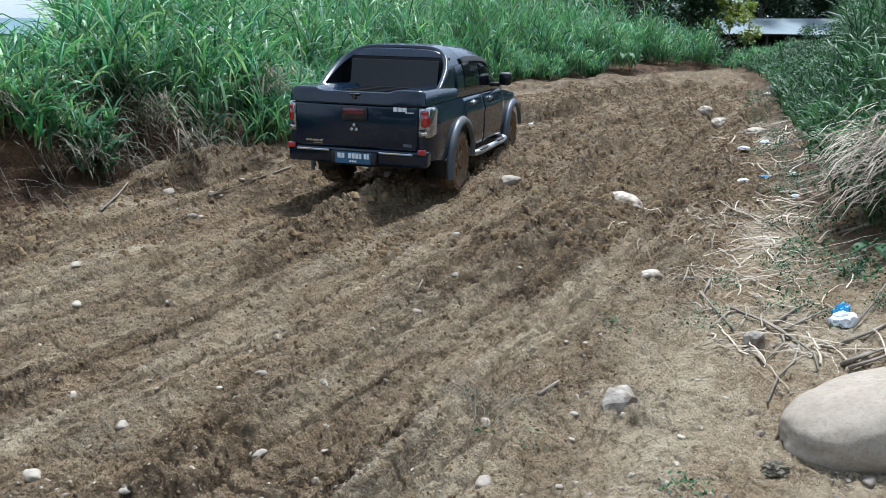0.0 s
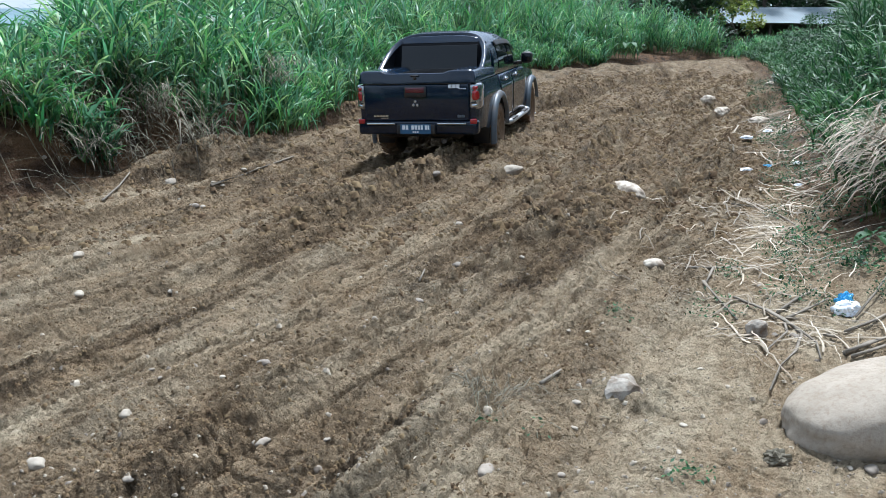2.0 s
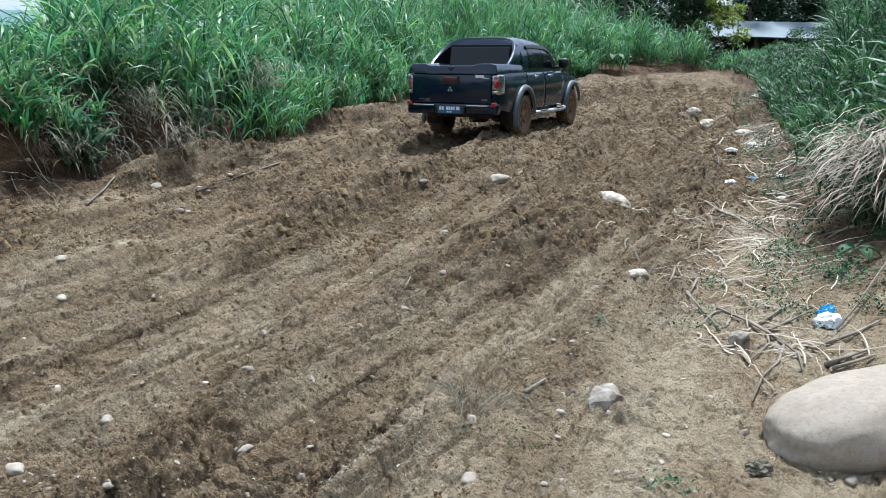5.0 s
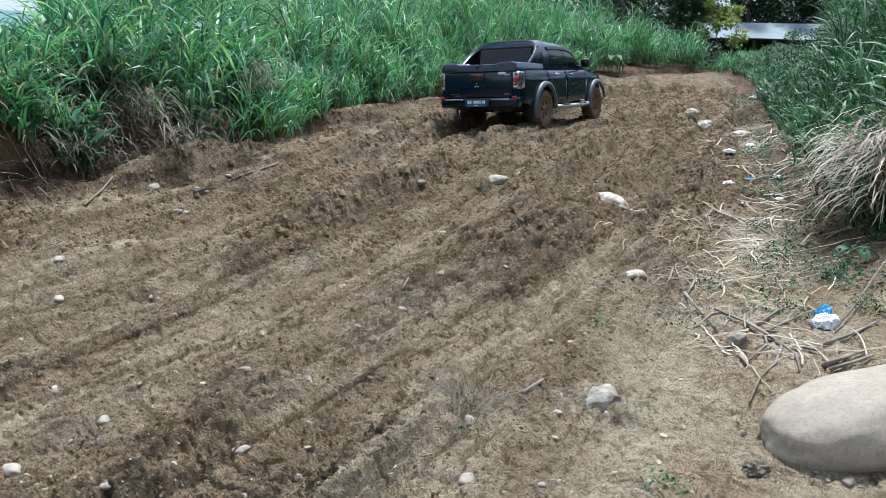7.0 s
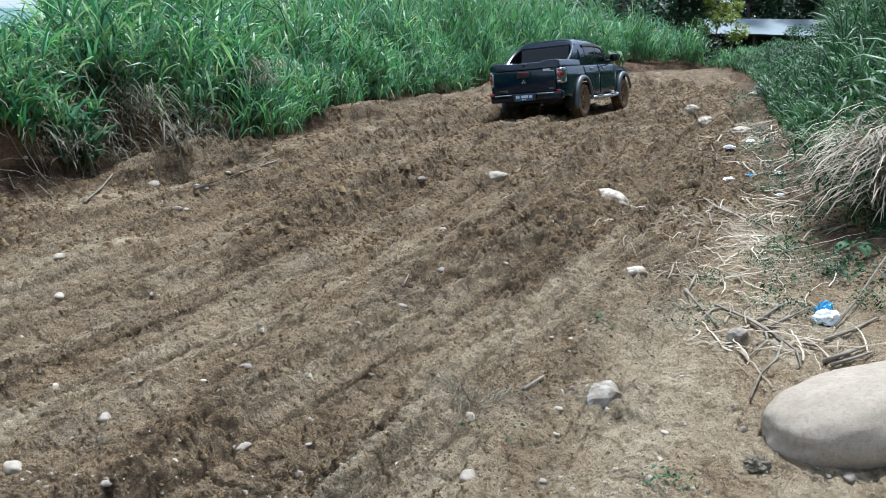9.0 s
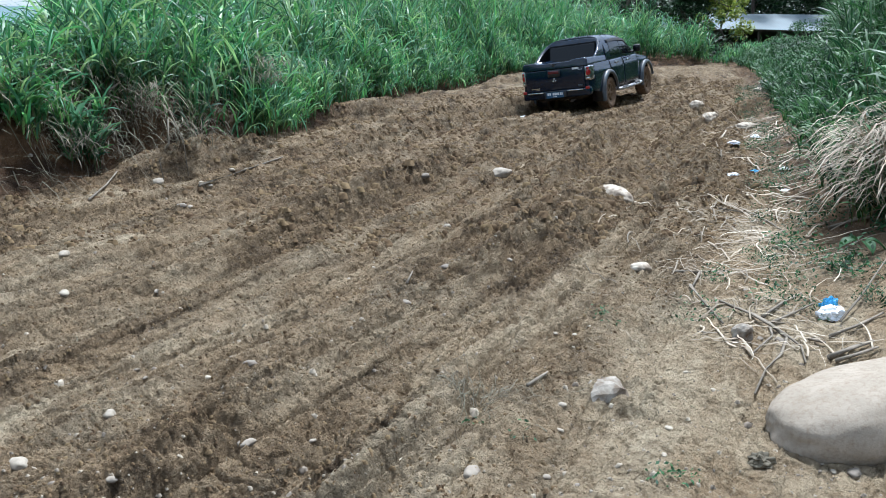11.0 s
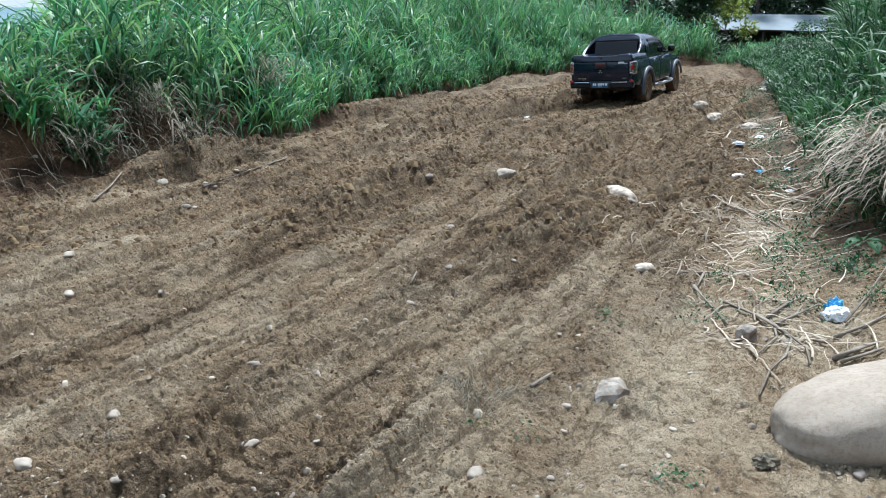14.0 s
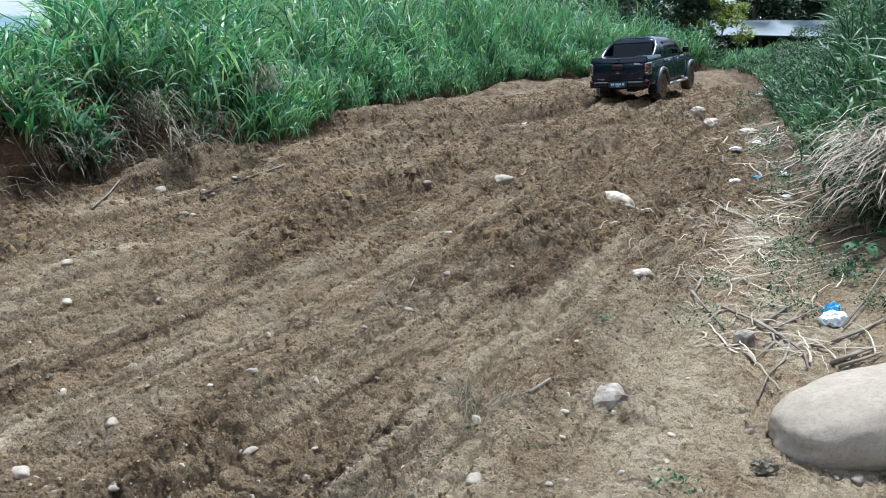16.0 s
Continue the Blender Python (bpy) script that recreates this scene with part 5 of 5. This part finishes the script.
def woods():
    rng = np.random.default_rng(21)
    n = 420
    c = np.stack([rng.uniform(-26, 48, n), rng.uniform(62, 74, n), rng.uniform(0.3, 12, n)], 1)
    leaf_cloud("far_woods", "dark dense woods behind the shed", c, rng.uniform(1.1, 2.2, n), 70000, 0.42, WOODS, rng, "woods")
    # unseen leaves added behind the camera to darken what the truck reflects
    n = 200
    c = np.stack([rng.uniform(-45, 45, n), rng.uniform(-34, -26, n), rng.uniform(0, 8, n)], 1)
    leaf_cloud("far_woods", "unseen woods added behind the camera to darken reflections", c, rng.uniform(1.6, 3.0, n), 16000, 0.9, WOODS, rng, "woods")
    n = 260
    c = np.stack([rng.uniform(-30, 60, n), rng.uniform(76, 86, n), rng.uniform(1, 17, n)], 1)
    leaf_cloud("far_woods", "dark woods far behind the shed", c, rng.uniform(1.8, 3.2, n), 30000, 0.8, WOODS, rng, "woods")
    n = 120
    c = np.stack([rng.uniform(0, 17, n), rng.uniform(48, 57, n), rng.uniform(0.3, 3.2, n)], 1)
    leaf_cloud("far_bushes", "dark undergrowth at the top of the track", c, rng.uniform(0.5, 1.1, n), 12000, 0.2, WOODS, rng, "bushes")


woods()


# ---- shed at the top of the track ----
def shed():
    s = tagged(new("shed"), "low wooden shed with a pale corrugated metal roof", "shed")
    x0, x1, y0, y1 = 19.0, 28.6, 57.0, 60.6
    cols = 150
    xs = np.linspace(x0, x1, cols)
    for name, ya, za, yb, zb in (("roof_sheet", y0 - 0.4, 1.93, y1 - 0.6, 3.02), ("roof_sheet", y1 + 3.4, 1.93, y1 - 0.58, 3.02)):
        rows = []
        for k in np.linspace(0, 1, 5):
            sag = 0.03 * np.sin((xs - x0) * 0.7) * (1 - k)
            rows.append(np.stack([xs + 0.0 * k, np.full(cols, ya + (yb - ya) * k), za + (zb - za) * k + 0.018 * np.sin(xs * 2 * math.pi / 0.2) + sag], 1))
        p = np.stack(rows)
        q = p.copy()
        q[..., 2] -= 0.012
        sheet(name, np.concatenate([p.reshape(-1, 3), q.reshape(-1, 3)]), np.concatenate([grid_quads(5, cols), grid_quads(5, cols, 5 * cols)]), ROOF, s, "pale bluish corrugated sheets")
    for k in range(7):
        bm = bmesh.new()
        x = x0 + 0.35 + (x1 - x0 - 0.7) * k / 6
        box(bm, x - 0.07, x + 0.07, y0 - 0.07, y0 + 0.07, -0.1, 2.0, 0.01, 1)
        part("post", bm, PLANK, s, smooth=False)
    bm = bmesh.new()
    box(bm, x0 + 0.1, x1 - 0.1, y0 - 0.09, y0 + 0.03, 1.80, 1.93, 0.01, 1)
    part("eave_beam", bm, PLANK, s, smooth=False)
    for name, a in (("back_wall", (x0 + 0.2, x1 - 0.2, y1 + 2.6, y1 + 2.7, -0.1, 2.1)), ("side_wall", (x0 + 0.15, x0 + 0.25, y0 + 0.3, y1 + 2.6, -0.1, 2.0)), ("side_wall", (x1 - 0.25, x1 - 0.15, y0 + 0.3, y1 + 2.6, -0.1, 2.0))):
        bm = bmesh.new()
        box(bm, *a)
        part(name, bm, PLANK, s, smooth=False)
    for k in range(30):
        bm = bmesh.new()
        xx = x0 + 0.3 + k * 0.3
        box(bm, xx, xx + 0.28, y0 + 0.1, y0 + 0.125, -0.05, 1.02 + 0.04 * ((k * 7) % 3), 0.004, 1)
        part("plank", bm, PLANK, s, smooth=False)
    return s


shed()


# ---- dead stalks, sticks and litter ----
def strands(name, label, cat, mat, x, y, heading, length, width, rng, lift=0.012, bend=0.5, segs=7):
    """Flat dry stalks lying on the ground and following its relief."""
    n = len(x)
    px, py, a = x.copy(), y.copy(), heading.copy()
    curve = rng.normal(0, bend, n)
    rows = []
    up = rng.uniform(0.3, 1.6, n) * lift
    for k in range(segs + 1):
        t = k / segs
        w = width * (1 - 0.6 * t)
        z = ground_height(px, py) + up * (0.6 + 1.6 * math.sin(math.pi * t)) + 0.004
        nx, ny = -np.sin(a), np.cos(a)
        rows.append(np.stack([np.stack([px - nx * w / 2, py - ny * w / 2, z], 1), np.stack([px, py, z + w * 0.35], 1), np.stack([px + nx * w / 2, py + ny * w / 2, z], 1)], 1))
        a = a + curve / segs + rng.normal(0, 0.045, n)
        px, py = px + np.cos(a) * length / segs, py + np.sin(a) * length / segs
    v = np.stack(rows, 1).reshape(n, -1, 3)
    q = np.array([(3 * k + j, 3 * k + j + 1, 3 * k + j + 4, 3 * k + j + 3) for k in range(segs) for j in (0, 1)])
    ob = sheet(name, v.reshape(-1, 3), (q[None] + v.shape[1] * np.arange(n)[:, None, None]).reshape(-1, 4), mat)
    return tagged(ob, label, cat, kind="stuff")


def litter_stalks():
    rng = np.random.default_rng(31)
    n = 240
    y = rng.uniform(4.4, 8.6, n)
    x = edge_at(RIGHT_EDGE, y) + rng.normal(-0.52, 0.36, n)
    strands("dry_stalks", "pale dry grass stalks strewn along the roadside", "dry stalks", STRAW, x, y, rng.uniform(0, 6.28, n), rng.uniform(0.15, 0.7, n), 0.004 + 0.018 * rng.random(n) ** 2, rng, 0.016, 0.9)
    n = 130
    y = rng.uniform(8, 18, n)
    x = edge_at(RIGHT_EDGE, y) + rng.normal(0.1, 0.4, n)
    strands("dry_stalks", "pale dry stalks on the slope edge", "dry stalks", STRAW, x, y, rng.uniform(0, 6.28, n), rng.uniform(0.3, 1.0, n), rng.uniform(0.012, 0.03, n), rng, 0.02, 0.6)
    n = 60
    x, y = 0.27 + rng.normal(0, 0.13, n), 3.73 + rng.normal(0, 0.07, n)
    strands("twig_heap", "small heap of thin dry twigs on the mud", "twigs", DRY_LEAF, x, y, rng.normal(0.3, 1.2, n), rng.uniform(0.1, 0.34, n), rng.uniform(0.003, 0.006, n), rng, 0.014, 0.7)
    n = 200
    yy = 3 + 8 * rng.random(n)
    xx = rng.uniform(-0.5, 0.35, n) * yy
    strands("chaff", "scattered short bits of straw on the mud", "straw", DRY_LEAF, xx, yy, rng.uniform(0, 6.28, n), rng.uniform(0.02, 0.1, n), rng.uniform(0.003, 0.007, n), rng, 0.006, 0.4, 3)
    n = 90
    y = rng.uniform(8.5, 14, n)
    x = edge_at(LEFT_EDGE, y) - rng.uniform(-0.1, 0.9, n)
    strands("dry_stalks", "dead stalks and roots hanging down the earth cut", "dry stalks", DRY_LEAF, x, y, rng.normal(-0.6, 0.7, n), rng.uniform(0.25, 0.8, n), rng.uniform(0.006, 0.016, n), rng, 0.06, 0.7)


litter_stalks()


def stick(pts, r, label):
    bm = bmesh.new()
    q = [spot(x, y, z) for x, y, z in pts]
    tube(bm, q, [r * (1 - 0.5 * k / (len(q) - 1)) for k in range(len(q))], 7)
    return tagged(part("stick", bm, STICK), label, "stick")


stick([(1.95, 5.75, 0.019), (1.94, 5.33, 0.019), (1.90, 4.89, 0.019)], 0.014, "thick pale dry stalk lying on the dirt")
stick([(2.06, 5.41, 0.018), (2.15, 5.05, 0.018), (2.24, 4.78, 0.018), (2.26, 4.54, 0.018), (2.19, 4.32, 0.018)], 0.011, "long curved pale stalk on the dirt")
stick([(2.15, 5.05, 0.018), (2.23, 4.95, 0.018), (2.24, 4.70, 0.018), (2.10, 4.45, 0.018), (1.93, 4.25, 0.018), (1.72, 3.88, 0.018)], 0.013, "hooked pale dry stalk beside the boulder")
stick([(2.23, 4.95, 0.017), (2.16, 4.73, 0.017), (1.90, 4.42, 0.017)], 0.01, "short bent pale stalk on the dirt")
stick([(2.23, 5.06, 0.018), (2.47, 5.33, 0.018), (2.75, 5.64, 0.018)], 0.013, "pale dry stalk crossing other stalks")
stick([(2.25, 4.96, 0.018), (2.47, 5.13, 0.018), (2.71, 5.36, 0.018)], 0.011, "pale dry stalk pointing at a plastic bag")
stick([(1.90, 6.05, 0.018), (2.11, 6.09, 0.018), (2.36, 6.18, 0.018)], 0.012, "straight pale stalk lying on the dirt")
stick([(2.13, 6.09, 0.018), (1.96, 5.73, 0.018)], 0.012, "short pale stalk on the dirt")
stick([(3.03, 8.28, 0.018), (3.47, 8.45, 0.018), (3.40, 7.79, 0.018), (3.35, 7.31, 0.018)], 0.012, "long thin stalk lying across weeds")
stick([(2.71, 4.97, 0.030), (2.95, 5.20, 0.060), (3.22, 5.50, 0.100), (3.44, 5.73, 0.140)], 0.009, "thin dark stick leaning on the slope")
stick([(3.73, 7.30, 0.021), (3.95, 7.26, 0.021), (4.13, 7.11, 0.021)], 0.018, "thick whitish dead stalk on the slope")
stick([(2.38, 4.42, 0.021), (2.58, 4.55, 0.021), (2.73, 4.59, 0.021)], 0.018, "thick pale dead stalk behind the boulder")
stick([(2.54, 4.75, 0.018), (2.79, 4.88, 0.018), (2.99, 4.97, 0.018)], 0.013, "pale dead stalk behind the boulder")
stick([(2.40, 4.37, 0.019), (2.58, 4.47, 0.019), (2.71, 4.50, 0.019)], 0.014, "pale split stalk touching the boulder")
stick([(2.38, 4.70, 0.018), (2.45, 4.62, 0.018)], 0.012, "short whitish stub of stalk on the dirt")
stick([(1.94, 4.80, 0.016), (1.75, 4.74, 0.016), (1.70, 4.79, 0.016)], 0.008, "thin brown twig on the dirt")
stick([(0.49, 3.76, 0.018), (0.56, 3.87, 0.018), (0.62, 3.95, 0.018)], 0.011, "short pale stick lying on the mud")
stick([(-0.20, 5.84, 0.017), (-0.16, 5.98, 0.017)], 0.01, "thin brown stick pressed into the mud")
stick([(-3.77, 8.60, 0.020), (-3.98, 9.60, 0.020), (-3.94, 9.87, 0.020)], 0.016, "bent dead stick leaning on the earth bank")
stick([(-2.87, 9.63, 0.022), (-2.52, 10.40, 0.022), (-2.21, 11.58, 0.022)], 0.02, "long dry stick lying along the foot of the bank")
stick([(-3.52, 10.65, 0.688), (-3.50, 10.56, 0.461), (-3.61, 10.46, 0.246), (-3.54, 10.37, 0.024)], 0.013, "dead root hanging down the earth cut")
stick([(-3.62, 11.05, 0.484), (-3.42, 10.91, 0.337), (-3.34, 10.77, 0.022)], 0.012, "thin dead root hanging from the grass")
stick([(-4.72, 11.20, 0.212), (-4.49, 11.10, 0.462), (-4.26, 11.00, 0.794)], 0.022, "pale broken branch caught in the grass")
stick([(-4.45, 11.05, 0.536), (-4.35, 11.10, 0.839), (-4.29, 11.20, 1.041)], 0.018, "pale broken twig caught in the grass")


def crumpled(name, x, y, r, mat, label, seed, cat="litter", h=0.7):
    bm = bmesh.new()
    bmesh.ops.create_icosphere(bm, subdivisions=4, radius=1)
    for v in bm.verts:
        q = v.co * 2.2 + Vector((seed, seed * 2, 0))
        d = 1 + 0.5 * noise.noise(q) + 0.3 * abs(noise.noise(q * 2.3))
        v.co = Vector((v.co.x * r * d, v.co.y * r * d * 0.75, max(-0.25, v.co.z) * r * d * h))
    ob = part(name, bm, mat, smooth=False)
    ob.matrix_basis = Matrix.Translation(spot(x, y, r * 0.18))
    return tagged(ob, label, cat)


crumpled("plastic_bag", 2.72, 5.12, 0.078, BAG, "crumpled white plastic bag on the roadside", 4, h=0.8)
crumpled("plastic_wrapper", 2.77, 5.25, 0.055, BAG_BLUE, "crumpled bright blue plastic wrapper", 5, h=1.3)
crumpled("plastic_bag", 2.02, 18.4, 0.10, BAG, "white plastic scrap lying in the mud", 6)
crumpled("plastic_scrap", 3.97, 10.43, 0.07, BAG, "pale plastic scrap on the dirt", 8, h=0.4)
crumpled("plastic_wrapper", 4.38, 10.77, 0.05, BAG_BLUE, "small blue plastic wrapper among weeds", 7, h=0.4)
crumpled("plastic_scrap", 4.82, 10.88, 0.06, BAG, "small white plastic scrap on the slope", 11, h=0.4)
crumpled("plastic_scrap", 4.27, 9.51, 0.05, BAG, "small white plastic scrap among stalks", 13, h=0.4)
crumpled("plastic_scrap", 4.97, 13.21, 0.09, BAG, "crumpled whitish plastic scrap at the slope edge", 9, h=0.4)
crumpled("plastic_scrap", 5.89, 14.64, 0.08, BAG, "white plastic scrap at the slope edge", 10, h=0.4)
crumpled("dry_leaf_curl", 1.50, 3.23, 0.05, DRY_LEAF, "curled brown dead leaf beside the boulder", 12, "leaf")


# ---- what moves ----
TRUCK_ROWS = [
    (0, -0.634, 10.240, 0.033, -16.9, -0.1, 1.3),
    (1, -0.342, 11.163, 0.036, -14.9, 1.5, -0.6),
    (2, -0.035, 12.123, 0.024, -14.9, 0.9, -1.7),
    (3, 0.295, 13.251, 0.032, -16.2, -1.4, -0.8),
    (4, 0.583, 14.132, 0.084, -21.9, -0.8, -0.5),
    (6.5, 1.360, 16.319, 0.059, -30.6, -1.3, -3.2),
    (7.5, 1.884, 17.402, 0.013, -30.6, -1.3, -4.7),
    (8.5, 2.516, 18.295, -0.045, -29.1, -0.2, -7.3),
    (9, 2.751, 18.751, -0.038, -30.2, -0.5, -6.7),
    (11.5, 3.805, 20.495, -0.085, -30.5, 3.6, -8.3),
    (12.5, 4.362, 21.320, -0.075, -29.1, 3.6, -7.5),
    (14, 4.857, 22.191, 0.001, -29.6, 1.8, -3.0),
    (15, 5.349, 23.021, 0.054, -31.0, 2.2, -3.6),
    (16, 5.797, 23.855, 0.079, -31.7, 2.6, -3.4),
]


def truck_pose(t):
    """Smooth way of the truck through its rows."""
    k = [r[0] for r in TRUCK_ROWS]
    v = np.array([r[1:] for r in TRUCK_ROWS])
    i = min(max(int(np.searchsorted(k, t)) - 1, 0), len(k) - 2)
    h = k[i + 1] - k[i]
    s = (t - k[i]) / h

    def slope(j):
        a, b = max(j - 1, 0), min(j + 1, len(k) - 1)
        return (v[b] - v[a]) / (k[b] - k[a])

    a, b, c, d = 2 * s ** 3 - 3 * s ** 2 + 1, s ** 3 - 2 * s ** 2 + s, -2 * s ** 3 + 3 * s ** 2, s ** 3 - s ** 2
    return a * v[i] + b * h * slope(i) + c * v[i + 1] + d * h * slope(i + 1)


def motions():
    times = [round(0.25 * k, 2) for k in range(65)]
    poses = [truck_pose(t) for t in times]
    walk(TRUCK, [(t, pose(p[0], p[1], p[2], 0, 0, p[3]) @ pose(0, 0, 0, p[4]) @ pose(0, 0, 0, 0, p[5])) for t, p in zip(times, poses)])
    way = np.concatenate([[0], np.cumsum([np.hypot(*(b[:2] - a[:2])) for a, b in zip(poses, poses[1:])])])
    for w, x, y in WHEELS:
        walk(w, [(t, pose(x, y, 0.365, -math.degrees(1.15 * s / 0.365))) for t, s in zip(times, way)])


motions()
